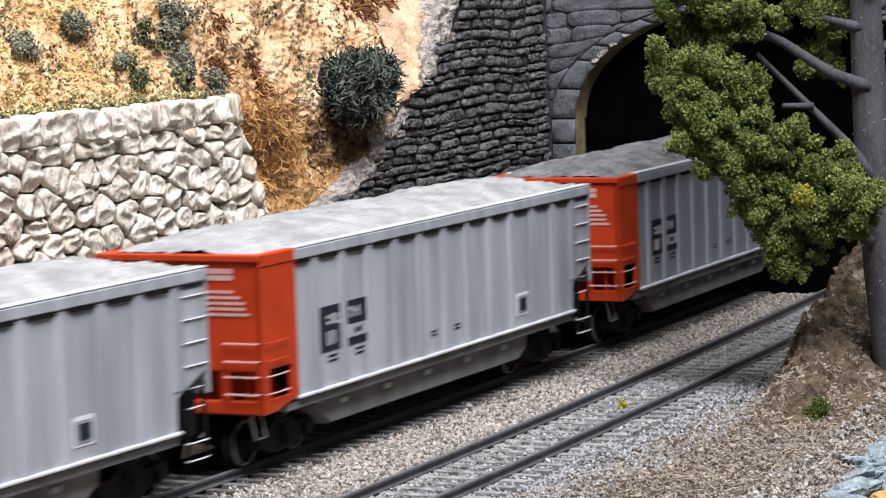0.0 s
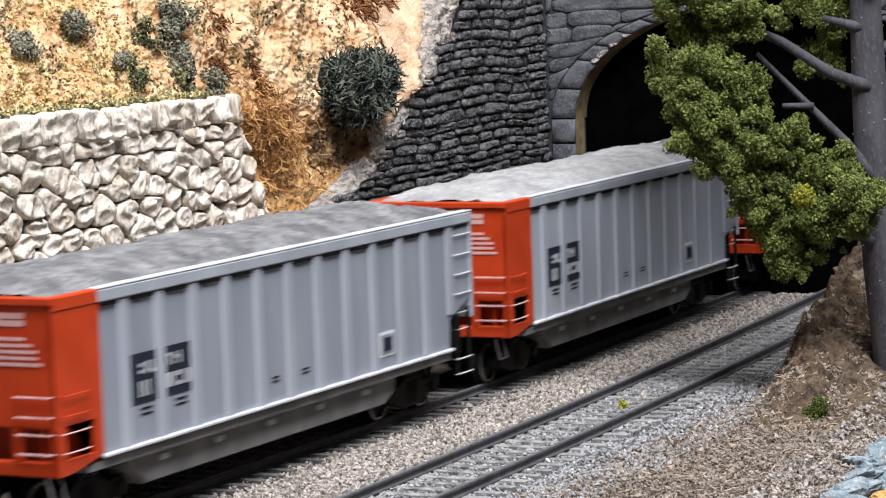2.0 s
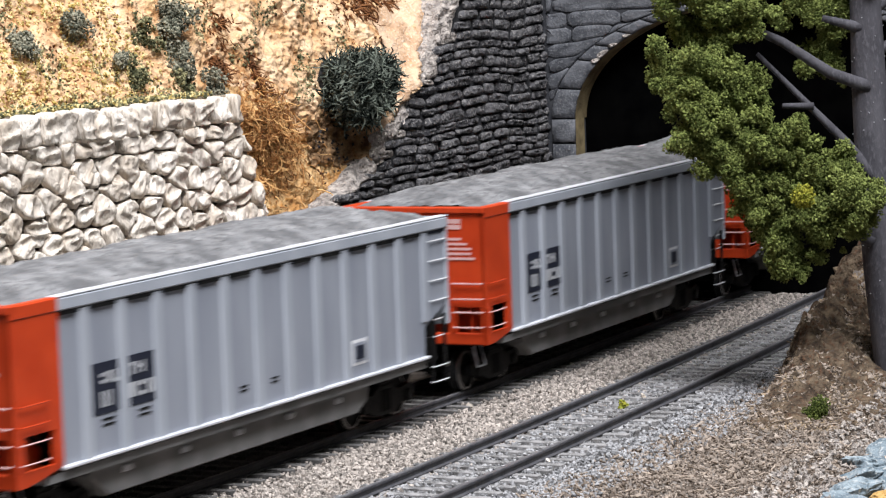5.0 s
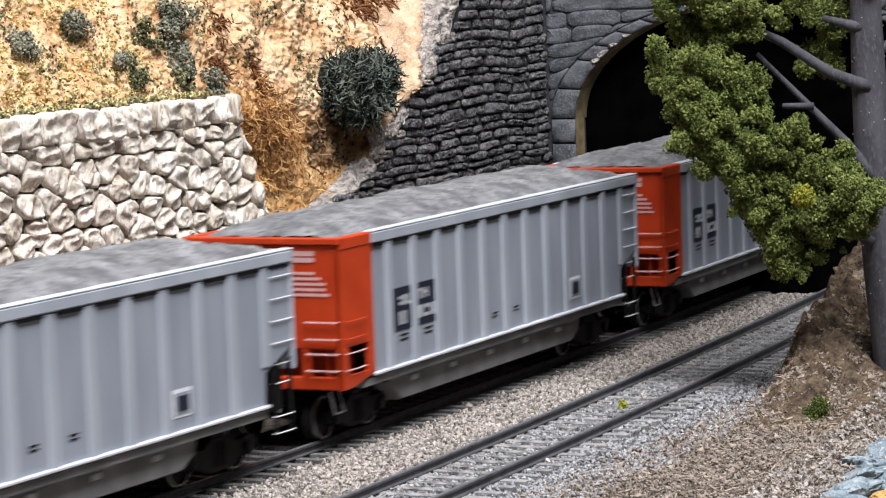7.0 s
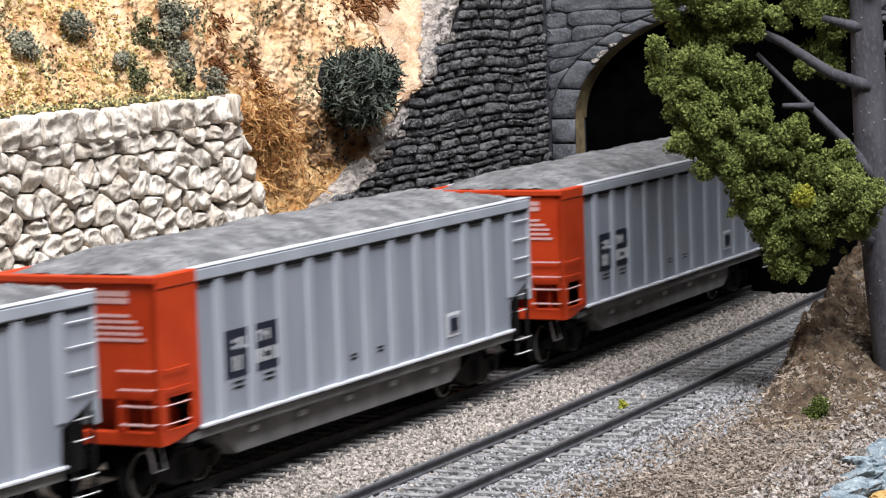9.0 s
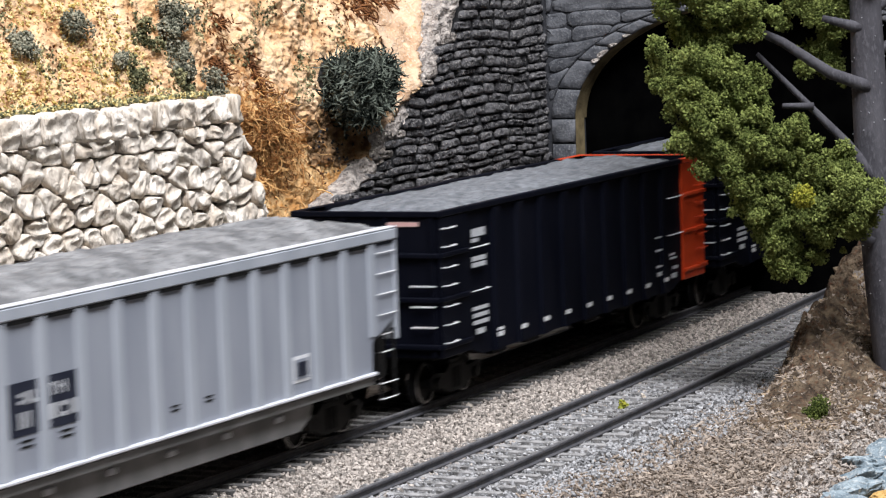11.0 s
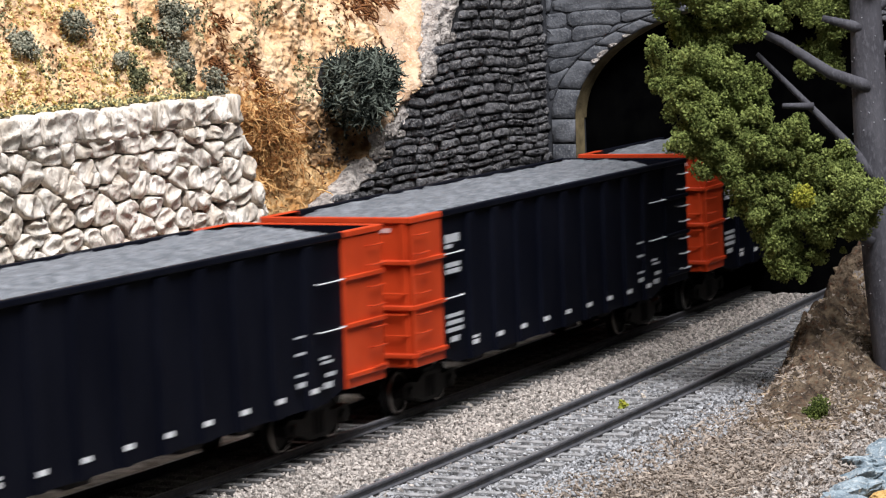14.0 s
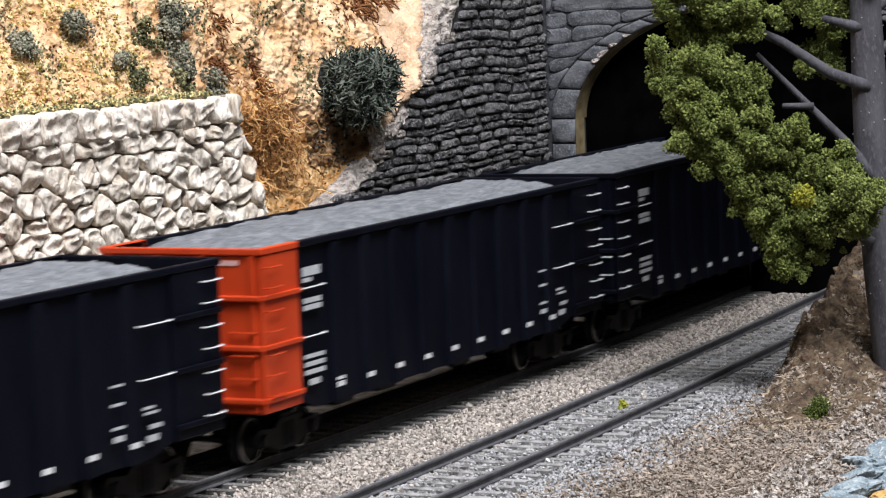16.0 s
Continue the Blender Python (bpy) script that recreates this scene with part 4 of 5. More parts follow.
def wheelset(parent):
    sp = Soup()
    for side in (-1, 1):
        y = side * 0.80
        ring = lambda r, yy: [(r * math.cos(2 * math.pi * k / 20), yy, r * math.sin(2 * math.pi * k / 20)) for k in range(20)]
        sp.loft([ring(0.50, y - side * 0.09), ring(0.54, y - side * 0.07), ring(0.53, y - side * 0.04), ring(0.48, y - side * 0.02), ring(0.47, y + side * 0.13), ring(0.40, y + side * 0.13),
                 ring(0.38, y + side * 0.08), ring(0.15, y + side * 0.08), ring(0.12, y + side * 0.14)])
    sp.loft([[(0.07 * math.cos(2 * math.pi * k / 8), yy, 0.07 * math.sin(2 * math.pi * k / 8)) for k in range(8)] for yy in (-1.1, 1.1)])
    ob = part("wheelset", sp, DARK, parent, "dark steel wheels on an axle")
    face = Soup()
    for side in (-1, 1):
        ring = lambda r, yy: [(r * math.cos(2 * math.pi * k / 20), yy, r * math.sin(2 * math.pi * k / 20)) for k in range(20)]
        face.loft([ring(0.472, side * 0.79), ring(0.472, side * 0.925), ring(0.41, side * 0.935), ring(0.41, side * 0.79)])
    part("tread", face, STEEL, ob, "polished wheel tread")
    return ob


def bogie(x, car, rung=True):
    sp = Soup()
    for y0, y1 in ((-1.22, -1.05), (1.05, 1.22)):
        pts = [(x - 1.35, 0.62), (x - 1.2, 0.72), (x - 0.6, 0.66), (x - 0.35, 0.82), (x + 0.35, 0.82), (x + 0.6, 0.66), (x + 1.2, 0.72), (x + 1.35, 0.62),
               (x + 1.3, 0.40), (x + 0.85, 0.38), (x + 0.42, 0.20), (x - 0.42, 0.20), (x - 0.85, 0.38), (x - 1.3, 0.40)]
        sp.loft([[(a, yy, b) for a, b in pts] for yy in (y0, y1)])
        for q in (-1.02, 1.02):
            sp.loft([[(x + q + r * math.cos(2 * math.pi * k / 10), yy, 0.48 + r * math.sin(2 * math.pi * k / 10)) for k in range(10)] for yy, r in ((y0 - 0.06 if y0 < 0 else y1 + 0.06, 0.13), (y1 if y0 < 0 else y0, 0.17))])
        for q in (-0.16, 0, 0.16):
            sp.rod([(x + q, (y0 + y1) / 2 - 0.06 * (1 if y0 < 0 else -1), 0.28), (x + q, (y0 + y1) / 2 - 0.06 * (1 if y0 < 0 else -1), 0.74)], 0.06, 6)
    sp.box(x - 0.28, x + 0.28, -1.2, 1.2, 0.55, 0.95, 0.04)
    part("bogie_frame", sp, DARK, car)
    out = []
    for q in (-1.02, 1.02):
        w = wheelset(car)
        w.matrix_basis = pose((x + q) * U, 0, 0.48 * U)
        out.append((w, x + q))
    return out


def rung(x0, x1, y, z, car, mat=WHITE, out=0.07, name="grab_iron", r=0.016):
    sp = Soup()
    s = -1 if y < 0 else 1
    sp.rod([(x0, y, z), (x0, y + s * out, z), (x1, y + s * out, z), (x1, y, z)], r, 5)
    part(name, sp, mat, car)


def end_rung(y0, y1, x, z, car, mat, name="grab_iron"):
    sp = Soup()
    s = -1 if x < 5 else 1
    sp.rod([(x, y0, z), (x + s * 0.08, y0, z), (x + s * 0.08, y1, z), (x, y1, z)], 0.018, 5)
    part(name, sp, mat, car)


def mark(x0, x1, z0, z1, y, car, mat, name="marking", t=0.012):
    sp = Soup()
    s = -1 if y < 0 else 1
    sp.box(x0, x1, min(y, y + s * t), max(y, y + s * t), z0, z1)
    return part(name, sp, mat, car)


def end_mark(y0, y1, z0, z1, x, car, mat, name="marking"):
    sp = Soup()
    sp.box(x - 0.015, x, y0, y1, z0, z1)
    part(name, sp, mat, car)


def load(x0, x1, w, z, crest, seed, mat, car, label, low=0.0):
    sp = Soup()

    def at(a, b):
        x, y = x0 + (x1 - x0) * a, -w + 2 * w * b
        e = min(1.0, min(a, 1 - a) * (x1 - x0) / 1.7)
        e = e * e * (3 - 2 * e)
        s = 1 - (2 * b - 1) ** 2
        h = z - low * (1 - e) + crest * s ** 0.7 * (0.25 + 0.75 * e)
        h += (0.07 * nz(x + seed * 9, y, seed, 1.1) + 0.05 * nz(x, y + seed * 5, seed, 2.8) + 0.045 * nz(x, y, seed, 6.0) + 0.03 * nz(x, y, seed + 3, 12.0)) * min(1, 4 * s)
        return x, y, h
    sp.grid(180, 44, at)
    part("coal_load", sp, mat, car, label, smooth=True)


def couplers(L, car):
    for x, s in ((0.0, -1), (L, 1)):
        sp = Soup()
        sp.box(min(x - s * 0.3, x + s * 0.72), max(x - s * 0.3, x + s * 0.72), -0.14, 0.14, 0.78, 1.02, 0.03)
        sp.box(min(x + s * 0.62, x + s * 0.98), max(x + s * 0.62, x + s * 0.98), -0.22, 0.22, 0.72, 1.06, 0.06)
        part("coupler", sp, DARK, car)
        sp = Soup()
        sp.rod([(x, 0.55, 0.95), (x + s * 0.35, 0.5, 0.62), (x + s * 0.85, 0.3, 0.55)], 0.045, 6)
        part("air_hose", sp, DARK, car)


def silver_car(seed, body_mat, panel_mat, load_mat, label, proud=0.042):
    car = thing("hopper_car", label, "railway car", "silver coal hopper cars")
    L, T, S = 16.6, 4.25, 1.33
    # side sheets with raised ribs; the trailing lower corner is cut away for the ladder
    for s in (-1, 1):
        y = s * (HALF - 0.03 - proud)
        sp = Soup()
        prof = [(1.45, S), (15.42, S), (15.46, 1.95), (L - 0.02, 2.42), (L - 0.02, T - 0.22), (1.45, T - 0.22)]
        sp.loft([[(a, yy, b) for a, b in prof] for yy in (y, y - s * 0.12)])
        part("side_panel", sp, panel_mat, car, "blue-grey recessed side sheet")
        for i in range(12):
            x = 2.3 + 1.2 * i
            sp = Soup()
            z0 = S + (0.02 if x < 15.2 else 0.75)
            sp.loft([[(x - 0.17, y, z), (x - 0.12, y + s * proud, z), (x + 0.12, y + s * proud, z), (x + 0.17, y, z)] for z in (z0, T - 0.26)])
            part("rib", sp, body_mat, car)
        # the rim's shadow line is coloured in as a dark band and dashes
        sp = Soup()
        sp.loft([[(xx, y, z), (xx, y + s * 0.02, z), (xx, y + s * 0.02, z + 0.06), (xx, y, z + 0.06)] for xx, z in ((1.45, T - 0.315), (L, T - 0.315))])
        part("top_shadow_band", sp, NAVY, car, "dark band that paints the rim's shadow line")
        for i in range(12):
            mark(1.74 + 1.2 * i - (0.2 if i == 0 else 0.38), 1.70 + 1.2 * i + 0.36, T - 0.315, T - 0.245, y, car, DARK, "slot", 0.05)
        sp = Soup()
        sp.box(1.45, L, min(s * HALF, s * (HALF - 0.2)), max(s * HALF, s * (HALF - 0.2)), T - 0.24, T, 0.03)
        part("top_rim", sp, body_mat, car)
        sp = Soup()
        sp.box(1.45, L, min(s * (HALF - 0.004), s * (HALF - 0.25)), max(s * (HALF - 0.004), s * (HALF - 0.25)), T, T + 0.03, 0.01)
        part("rim_cap", sp, BRIGHT, car, "bright rim edge")
        sp = Soup()
        sp.box(1.45, 15.5, min(s * (HALF + 0.02), s * (HALF - 0.25)), max(s * (HALF + 0.02), s * (HALF - 0.25)), S - 0.06, S + 0.010, 0.02)
        part("side_sill", sp, BRIGHT, car, "bright side sill")
        sp = Soup()
        sp.box(1.0, 15.5, min(s * (HALF - 0.08), s * (HALF - 0.4)), max(s * (HALF - 0.08), s * (HALF - 0.4)), S - 0.25, S - 0.10)
        part("sill_web", sp, TUB, car)
        # orange wrapped corner with a ladder opening
        sp = Soup()
        y2 = s * (HALF - 0.02)
        for prof in ([(0, 2.02), (1.45, 2.02), (1.45, T - 0.24), (0, T - 0.24)], [(0, 1.16), (0.28, 1.16), (0.28, 2.02), (0, 2.02)], [(1.2, 1.32), (1.45, 1.36), (1.45, 2.02), (1.2, 2.02)], [(0.28, 1.16), (0.6, 1.2), (1.45, 1.36), (1.45, 1.42), (0.28, 1.42)]):
            sp.loft([[(a, yy, b) for a, b in prof] for yy in (y2, y2 - s * 0.1)])
        sp.box(0, 1.45, min(s * HALF, s * (HALF - 0.2)), max(s * HALF, s * (HALF - 0.2)), T - 0.24, T + 0.02, 0.03)
        part("corner_panel", sp, ORANGE, car, "orange-red painted corner panel")
        sp = Soup()
        sp.box(0.2, 1.4, min(s * 1.35, s * 1.3), max(s * 1.35, s * 1.3), 1.2, 2.1)
        part("ladder_backing", sp, ORANGE, car)
        for z in (2.55, 2.20, 1.90, 1.56):
            rung(0.10, 0.92, y2, z, car, ORANGE if z > 2 else PINK)
        # trailing ladder
        for z in (3.78, 3.35, 2.92, 2.49):
            rung(15.75, 16.5, s * (HALF - 0.1), z, car)
        for z in (2.05, 1.68):
            rung(15.9, 16.5, s * (HALF - 0.2), z, car)
        for z in (1.05, 0.72):
            rung(15.8, 16.45, s * (HALF - 0.12), z, car)
        sp = Soup()
        for xx in (15.86, 16.46):
            sp.box(xx - 0.03, xx + 0.03, min(s * (HALF - 0.08), s * (HALF - 0.14)), max(s * (HALF - 0.08), s * (HALF - 0.14)), 0.66, 2.15)
        sp.box(15.7, 16.55, min(s * (HALF - 0.35), s * (HALF - 0.45)), max(s * (HALF - 0.35), s * (HALF - 0.45)), 1.1, 2.1)
        part("ladder_frame", sp, DARK, car)
        # markings: two dark blocks with pale lettering bars, and small stencils
        yy = y
        for bx, w in ((2.46, 0.87), (3.66, 0.86)):
            mark(bx, bx + w, 2.04, 2.95, yy, car, NAVY, "logo_block")
            for a, b, c, d in (((0.34, 0.48, 2.58, 2.64), (0.34, 0.48, 2.70, 2.76), (0.56, 0.62, 2.56, 2.78), (0.66, 0.74, 2.60, 2.78), (0.80, 0.98, 2.56, 2.62), (0.86, 0.92, 2.62, 2.78), (0.32, 0.39, 2.16, 2.44), (0.48, 0.55, 2.16, 2.44), (0.66, 0.73, 2.16, 2.44)) if bx < 3
                               else ((0.06, 0.22, 2.76, 2.82), (0.11, 0.17, 2.60, 2.76), (0.30, 0.36, 2.60, 2.82), (0.40, 0.50, 2.70, 2.76), (0.56, 0.62, 2.60, 2.82), (0.0, 0.2, 2.20, 2.46), (0.28, 0.34, 2.20, 2.46), (0.42, 0.60, 2.20, 2.27), (0.42, 0.60, 2.38, 2.46), (0.70, 0.76, 2.20, 2.46), (0.84, 0.96, 2.20, 2.46))):
                mark(bx + a * 0.85, bx + b * 0.85, c, d, yy + s * 0.012, car, GREYMARK, "lettering_bar")
            for z in (1.92, 1.82):
                mark(bx + 0.3, bx + 0.7, z, z + 0.035, yy, car, DARK, "small_lettering_bar")
        mark(12.10, 12.75, 1.58, 2.10, yy, car, WHITE, "stencil_panel")
        mark(12.16, 12.69, 1.64, 2.04, yy + s * 0.012, car, SILVER_PANEL_SHADED, "stencil_field")
        mark(12.24, 12.61, 1.70, 1.98, yy + s * 0.024, car, NAVY, "stencil_mark")
        for bx in (7.55, 8.75):
            for z in (1.72, 1.80):
                mark(bx, bx + 0.28, z, z + 0.03, yy, car, DARK, "small_lettering_bar")
    # ends
    sp = Soup()
    sp.box(0.0, 0.12, -HALF + 0.03, HALF - 0.03, 2.0, T - 0.12, 0.02)
    part("end_panel", sp, ORANGE, car, "orange-red painted end with pale stencilling")
    sp = Soup()
    sp.box(0.0, 0.16, -HALF, HALF, 1.16, 1.42, 0.02)
    part("end_sill", sp, ORANGE, car)
    for y in (-1.74, -0.95, 0.95, 1.74):
        sp = Soup()
        sp.box(0.0, 0.14, y - 0.08, y + 0.08, 1.42, 2.0)
        part("end_post", sp, ORANGE, car)
    sp = Soup()
    sp.box(-0.06, 0.2, -HALF, HALF, T - 0.12, T + 0.02, 0.02)
    part("end_rim", sp, ORANGE, car)
    sp = Soup()
    sp.box(0.55, 0.62, -1.6, 1.6, 1.2, 2.1)
    part("end_backing", sp, ORANGE, car)
    sp = Soup()
    sp.loft([[(0.12, y, 2.4), (0.14, y, 2.35), (2.6, y, 0.95), (2.6, y, 1.1)] for y in (-1.5, 1.5)])
    part("slope_sheet", sp, DARK, car)
    sp = Soup()
    sp.box(L - 0.12, L, -HALF + 0.03, HALF - 0.03, 1.9, T, 0.02)
    part("rear_end_panel", sp, body_mat, car)
    for z in (2.55, 2.20, 1.90, 1.56):
        end_rung(-1.72, -1.0, 0, z, car, PINK)
    for i, (w, z) in enumerate(((1.23, 3.90), (1.23, 3.77), (1.23, 3.52), (1.37, 3.41), (1.47, 3.30), (1.47, 3.19), (1.55, 3.08))):
        end_mark(-w, -0.25, z, z + (0.10 if i < 2 else 0.055), 0.0, car, PINK, "lettering_bar")
    # tub under the sill
    sp = Soup()
    prof = [(2.55, 1.2), (2.75, 0.82), (3.25, 0.48), (12.7, 0.48), (13.15, 0.70), (13.3, 1.2)]
    sp.loft([[(a, yy, b + up) for a, b in prof] for yy, up in ((-1.52, 0.05), (-1.42, 0), (1.42, 0), (1.52, 0.05))])
    part("tub", sp, TUB, car, "dusty grey rounded belly", smooth=False)
    for i in range(5):
        sp = Soup()
        sp.box(3.7 + 2.0 * i, 4.0 + 2.0 * i, -1.56, -1.5, 0.84, 0.96, 0.02)
        part("tub_bracket", sp, BRIGHT, car)
    sp = Soup()
    sp.box(0.3, L - 0.3, -0.3, 0.3, 0.85, 1.2)
    sp.box(0.2, 2.4, -1.4, 1.4, 1.1, 1.22)
    sp.box(13.2, L - 0.2, -1.4, 1.4, 1.1, 1.25)
    part("centre_sill", sp, DARK, car)
    sp = Soup()
    sp.rod([(0.5, -1.2, 1.15), (0.45, -1.35, 0.6), (0.85, -1.35, 0.6), (0.9, -1.2, 1.15)], 0.03, 5)
    part("step", sp, BRIGHT, car)
    couplers(L, car)
    wh = bogie(1.75, car) + bogie(14.55, car)
    load(0.12, L - 0.05, HALF - 0.14, T - 0.04, 0.36, seed, load_mat, car, "heaped dusty coal load")
    return car, wh


def black_car(seed, front, rear, label):
    car = thing("gondola_car", label, "railway car", "black coal gondola cars")
    L, T, S = 17.05, 4.38, 0.98
    fm, rm = (ORANGE if front else BLACKCAR), (ORANGE if rear else BLACKCAR)
    for s in (-1, 1):
        y = s * (HALF - 0.10)
        sp = Soup()
        prof = [(1.5, 1.2), (2.3, S), (14.6, S), (15.4, 1.2), (15.4, T - 0.12), (1.5, T - 0.12)]
        sp.loft([[(a, yy, b) for a, b in prof] for yy in (y, y - s * 0.1)])
        part("side_panel", sp, BLACKCAR, car)
        for i in range(9):
            x = 3.1 + 1.36 * i
            sp = Soup()
            sp.loft([[(x - 0.22, y, z), (x - 0.15, y + s * 0.09, z), (x + 0.15, y + s * 0.09, z), (x + 0.22, y, z)] for z in (S, T - 0.16)])
            part("rib", sp, BLACKCAR, car)
            mark(x - 0.16, x + 0.16, 1.28, 1.38, y + s * 0.09, car, WHITE, "reflector")
        mark(2.94, 3.26, 1.42, 1.48, y + s * 0.09, car, WHITE, "reflector")
        sp = Soup()
        sp.box(1.5, 15.4, min(s * HALF, s * (HALF - 0.16)), max(s * HALF, s * (HALF - 0.16)), T - 0.13, T, 0.02)
        part("top_rim", sp, BLACKCAR, car)
        for x0, x1, m, nm, on in ((0.0, 1.5, fm, "front_corner_panel", front), (15.4, L, rm, "rear_corner_panel", rear)):
            yq = s * (HALF - 0.03)
            sp = Soup()
            sp.box(x0, x1, min(yq, yq - s * 0.1), max(yq, yq - s * 0.1), 1.16, T - 0.13, 0.02)
            part(nm, sp, m, car, "orange-red corner panel" if on else "")
            sp = Soup()
            sp.box(x0, x1, min(s * HALF, s * (HALF - 0.16)), max(s * HALF, s * (HALF - 0.16)), T - 0.13, T, 0.02)
            part("corner_rim", sp, m, car)
            for z in (3.42, 2.45, 1.42):
                sp = Soup()
                sp.box(x0, x1, min(yq, yq + s * 0.07), max(yq, yq + s * 0.07), z - 0.05, z + 0.05, 0.015)
                part("stiffener", sp, m, car)
            sp = Soup()
            sp.box(x0 + 0.05, x1 - 0.05, min(yq - s * 0.11, yq - s * 0.13), max(yq - s * 0.11, yq - s * 0.13), 1.2, T - 0.02)
            part("inner_lining", sp, BLACKCAR, car)
            hm = ORANGE if on else WHITE
            for z in (4.0, 3.6, 3.15, 2.75, 2.3, 1.9, 1.5):
                a = x0 + 0.1 if x0 < 1 else x1 - 0.65
                rung(a, a + 0.55, yq, z, car, hm, 0.1)
        for a, z, w in ((1.6, 3.42, 0.95), (1.6, 2.45, 0.95), (14.3, 3.42, 1.05), (14.3, 2.45, 1.05)):
            rung(a, a + w, y, z, car, WHITE, 0.09)
        yy = y + s * 0.092
        for a, b, z0, z1 in ((1.62, 2.0, 3.54, 3.62), (1.62, 2.36, 3.66, 3.84), (1.62, 2.36, 2.98, 3.08), (1.62, 2.36, 3.12, 3.22), (1.58, 2.42, 2.02, 2.10), (1.58, 2.42, 1.86, 1.95), (1.58, 2.42, 1.70, 1.79), (1.75, 2.2, 1.48, 1.60),
                             (13.25, 13.65, 2.46, 2.50), (13.25, 13.65, 2.12, 2.17), (13.25, 13.65, 1.70, 1.75), (13.28, 13.62, 1.48, 1.58),
                             (14.25, 14.62, 1.92, 1.97), (14.30, 14.75, 1.82, 1.87), (14.45, 14.85, 1.55, 1.63), (14.35, 14.72, 1.32, 1.44)):
            mark(a, b, z0, z1, yy, car, GREYMARK, "lettering_bar")
    for x0, s, m, on in ((0.0, -1, fm, front), (L, 1, rm, rear)):
        a, b = (x0, x0 + 0.12) if s < 0 else (x0 - 0.12, x0)
        sp = Soup()
        sp.box(a, b, -HALF + 0.04, HALF - 0.04, 1.16, T - 0.13, 0.02)
        part("end_panel", sp, m, car, "orange-red ribbed end" if on else "black ribbed end")
        for z in (3.42, 2.45, 1.42):
            sp = Soup()
            sp.box(min(x0, x0 + s * 0.09), max(x0, x0 + s * 0.09), -HALF + 0.04, HALF - 0.04, z - 0.06, z + 0.05, 0.02)
            part("end_stiffener", sp, m, car)
        sp = Soup()
        sp.box(min(x0 - 0.04, x0 + s * 0.05), max(x0 + 0.04, x0 + s * 0.05), -HALF, HALF, T - 0.13, T + 0.005, 0.02)
        part("end_rim", sp, m, car)
        for y in (-1.6, -0.5, 0.5, 1.6):
            sp = Soup()
            sp.box(min(x0, x0 + s * 0.05), max(x0, x0 + s * 0.05), y - 0.05, y + 0.05, 1.2, T - 0.14)
            part("end_post", sp, m, car)
        sp = Soup()
        q = x0 - s * 0.135
        sp.box(q - 0.012, q + 0.012, -HALF + 0.1, HALF - 0.1, 1.3, T - 0.02)
        part("inner_lining", sp, BLACKCAR, car)
        for z in (2.75, 2.3, 1.85):
            end_rung(-1.65, -1.1, x0, z, car, ORANGE if on else WHITE)
    end_mark(-1.3, -0.5, 4.05, 4.15, 0.0, car, PINK, "lettering_bar")
    sp = Soup()
    sp.box(0.3, L - 0.3, -0.3, 0.3, 0.85, 1.2)
    sp.box(0.15, 2.4, -1.5, 1.5, 1.1, 1.22)
    sp.box(14.6, L - 0.15, -1.5, 1.5, 1.1, 1.22)
    sp.box(2.3, 14.6, -1.68, 1.68, S, S + 0.08)
    for x in (2.3, 14.6):
        sp.box(x - 0.05, x + 0.05, -1.68, 1.68, S, 1.3)
    for x in (4.4, 6.4, 10.2, 12.4):
        sp.loft([[(x + a, y, z) for a, z in ((-0.55, S), (-0.4, 0.72), (0.4, 0.72), (0.55, S))] for y in (-1.2, 1.2)])
    part("underframe", sp, DARK, car)
    couplers(L, car)
    wh = bogie(1.9, car) + bogie(15.15, car)
    load(0.3, L - 0.3, HALF - 0.12, T - 0.16, 0.24, seed, COAL_BLUE, car, "slate grey coal load below the rim", low=0.16)
    return car, wh


def wheels_of(car):
    return sorted([c for c in car.children if c.name.startswith("wheelset")], key=lambda c: c.location.x)


CARS = []
ribbed, _ = silver_car(1, SILVER, SILVER_PANEL_SHADED, COAL, "silver ribbed coal hopper car with orange-red leading end")
grimy, _ = silver_car(2, SILVER_GRIMY, SILVER_GRIMY, COAL_PALE, "grimy streaked silver coal hopper car with orange-red leading end", 0.022)
dusty, _ = silver_car(3, SILVER, SILVER, COAL_PALE, "silver ribbed coal hopper car with pale dusty load")
fronts = [7.6 + 18.46 * i for i in range(-2, 7)]
kinds = [grimy, grimy, ribbed, dusty, ribbed, ribbed, ribbed, ribbed, ribbed]
used = set()
for f, k in zip(fronts, kinds):
    car = k if k not in used else copy_thing(k, Matrix.Identity(4))
    used.add(k)
    CARS.append((car, f))
gond_a, _ = black_car(4, False, True, "black ribbed coal gondola car with orange-red trailing corner")
gond_b, _ = black_car(5, True, False, "black ribbed coal gondola car with orange-red leading end")
gond_c, _ = black_car(6, False, False, "black ribbed coal gondola car with black ends")
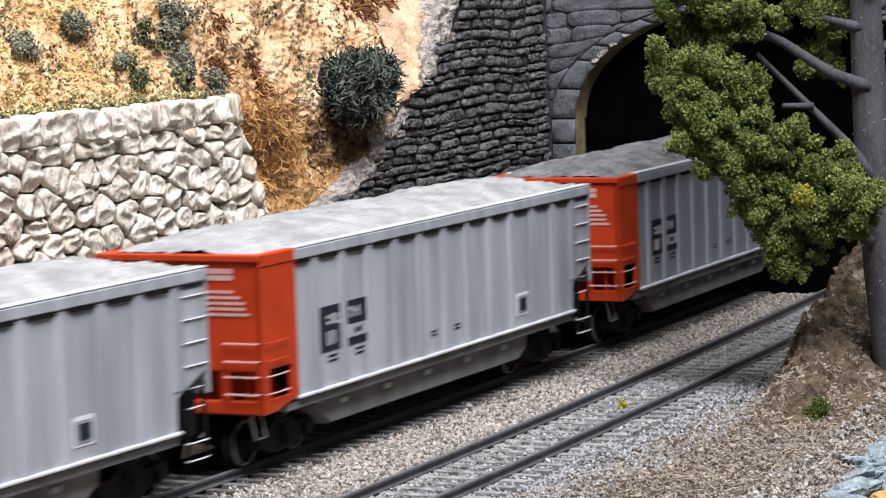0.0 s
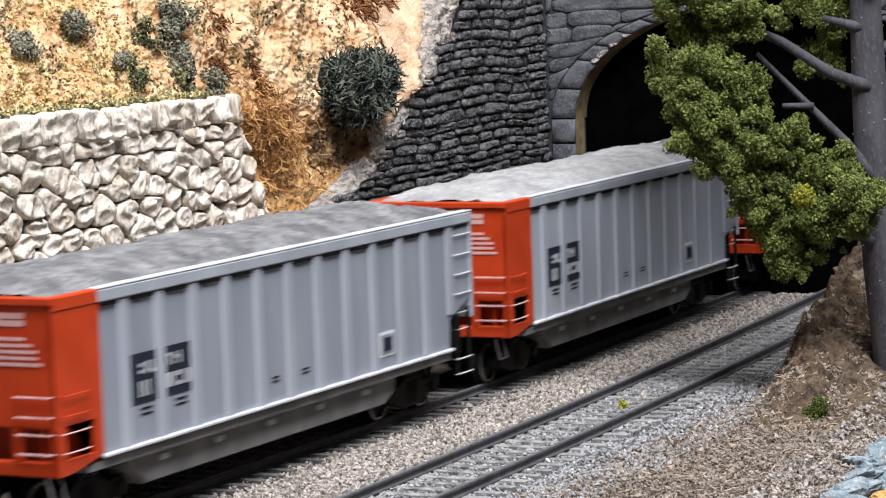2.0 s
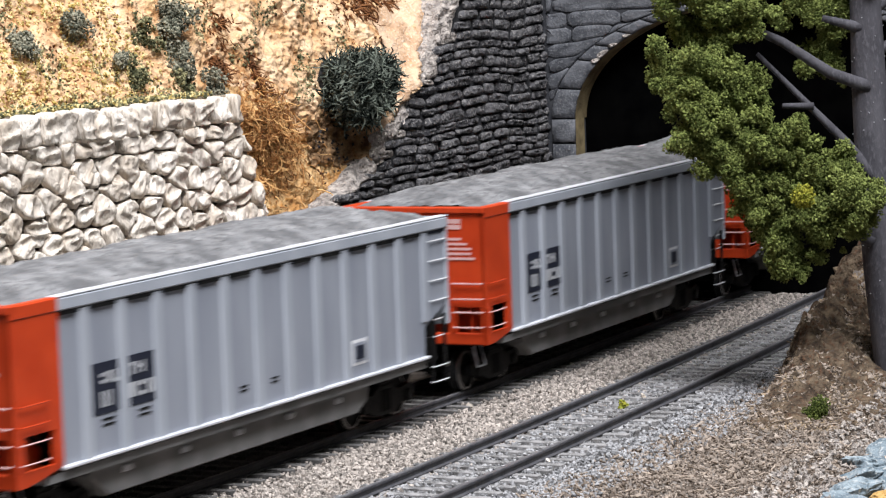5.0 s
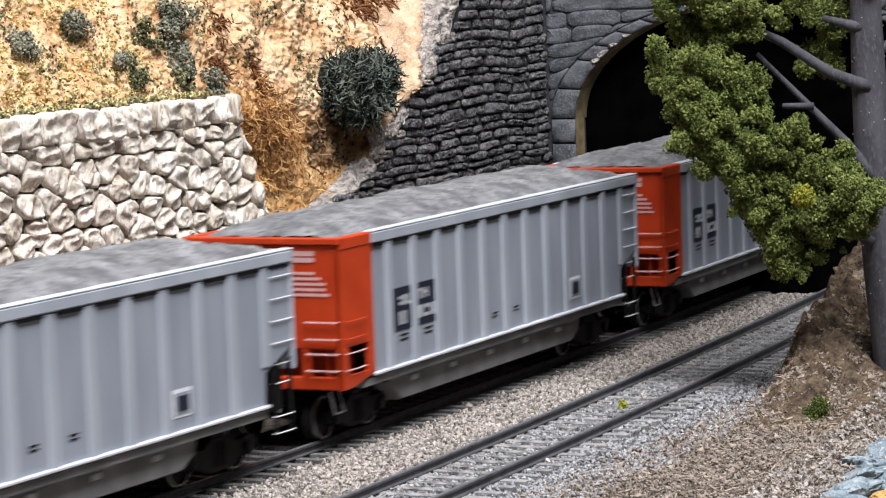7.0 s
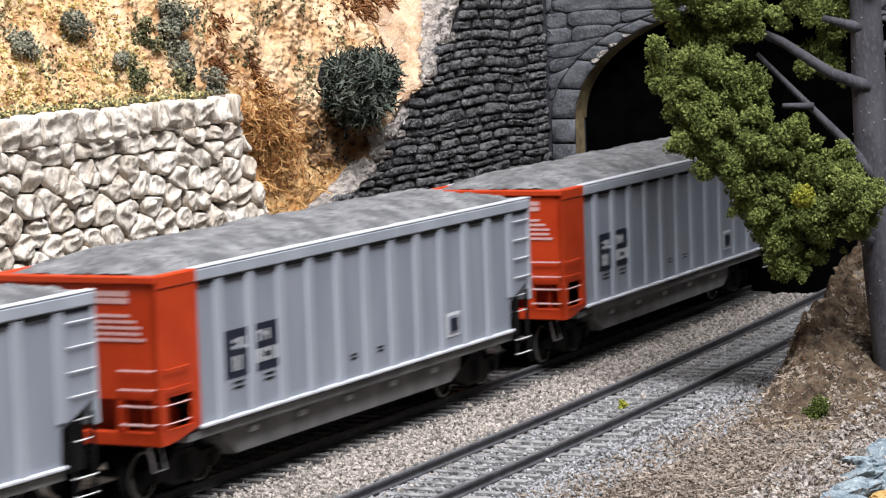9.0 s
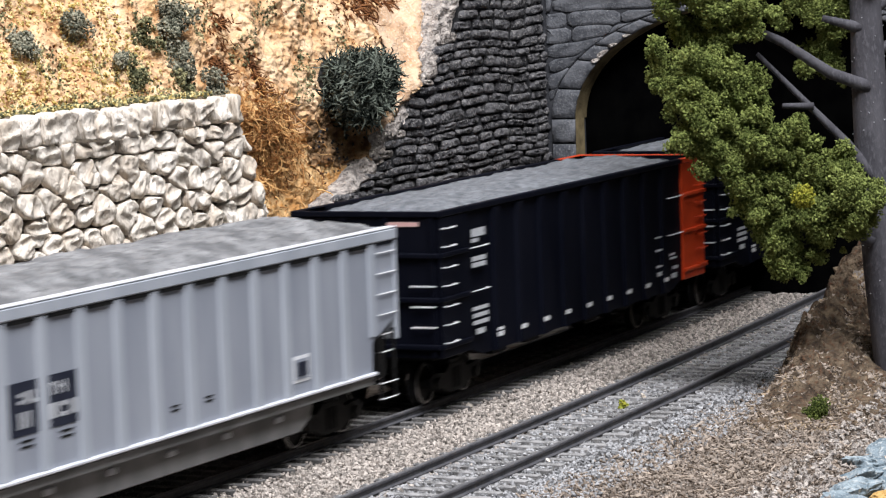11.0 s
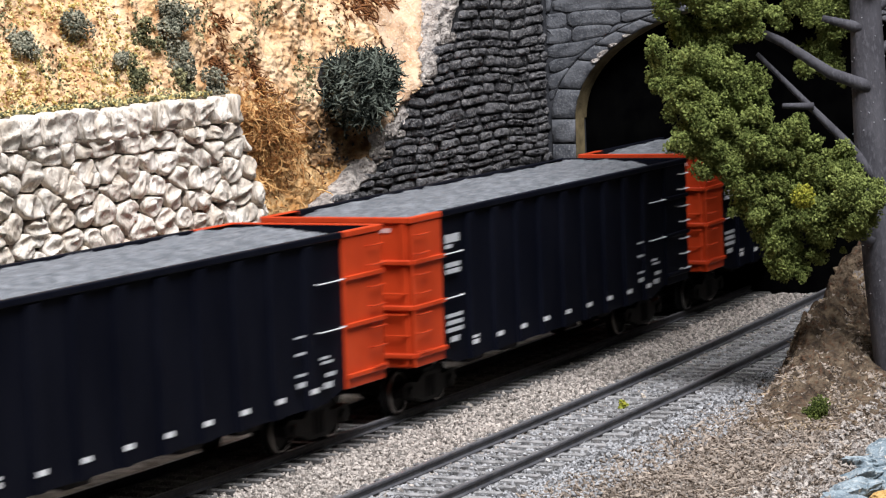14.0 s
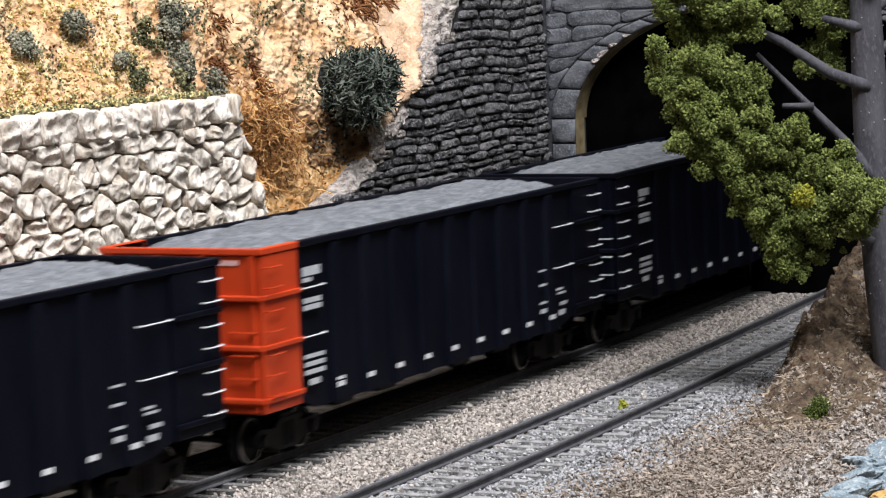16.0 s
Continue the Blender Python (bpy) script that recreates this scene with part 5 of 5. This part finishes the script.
for car, f in ((gond_a, 137.0), (copy_thing(gond_a, Matrix.Identity(4)), 155.35), (gond_b, 173.8), (copy_thing(gond_b, Matrix.Identity(4)), 192.38), (gond_c, 210.6)):
    CARS.append((car, f))

# sleepers last
rng = np.random.default_rng(81)
sleepers(track, -24, 36, main_track, rng, 0.0, TIE_MAIN)
sleepers(siding, -20, 24, siding_track, rng, 0.0, TIE)

# ---- room round the layout ----
sp = Soup()
sp.box(-330, 330, -330, 330, -112, -105)
tagged(part("floor", sp, ROOMFLOOR), "plain grey floor of the exhibition room", "floor", kind="structure")
sp = Soup()
sp.box(-330, 330, -330, 330, 165, 172)
tagged(part("ceiling", sp, ROOMWALL), "plain pale ceiling of the room", "ceiling", kind="structure")
for nm, b in (("wall_north", (-330, 330, 322, 330)), ("wall_south", (-330, 330, -330, -322)), ("wall_east", (322, 330, -322, 322)), ("wall_west", (-330, -322, -322, 322))):
    sp = Soup()
    sp.box(*b, -105, 165)
    tagged(part(nm, sp, ROOMWALL), "plain painted wall of the room", "wall", kind="structure")
sp = Soup()
sp.box(-264, 261, -18.5, 62, -105, -5.5)
tagged(part("layout_base", sp, FASCIA), "plain dark base under the model layout", "base", kind="structure")
sp = Soup()
sp.box(-265, 262, -19.6, -18.6, -105, -3.2)
tagged(part("fascia", sp, FASCIA), "dark painted fascia board along the layout edge", "fascia", kind="structure")


# ---- movement ----
SPEED = 12.72


def gone(t):
    """Length of track run by t seconds; the train slackens a little near the end."""
    return SPEED * t - (0.55 * ((t - 14.6) / 1.4) ** 2 * 0.7 if t > 14.6 else 0.0)


def motions():
    for car, front in CARS:
        rows = []
        for i in range(33):
            t = i * 0.5
            s = front - gone(t)
            a, b = track(s + 1.8), track(s + 14.7)
            th = math.atan2(b[1] - a[1], b[0] - a[0])
            x, y = a[0] - 1.8 * math.cos(th), a[1] - 1.8 * math.sin(th)
            rows.append((t, pose(x * U, y * U, 0, 0, 0, math.degrees(th))))
        walk(car, rows)
        for w in wheels_of(car):
            at = w.location.copy()
            turn = [(i / 30, pose(at.x, at.y, at.z, 0, -math.degrees(gone(i / 30) / 0.48) % 360, 0)) for i in range(481)]
            walk(w, turn)


motions()
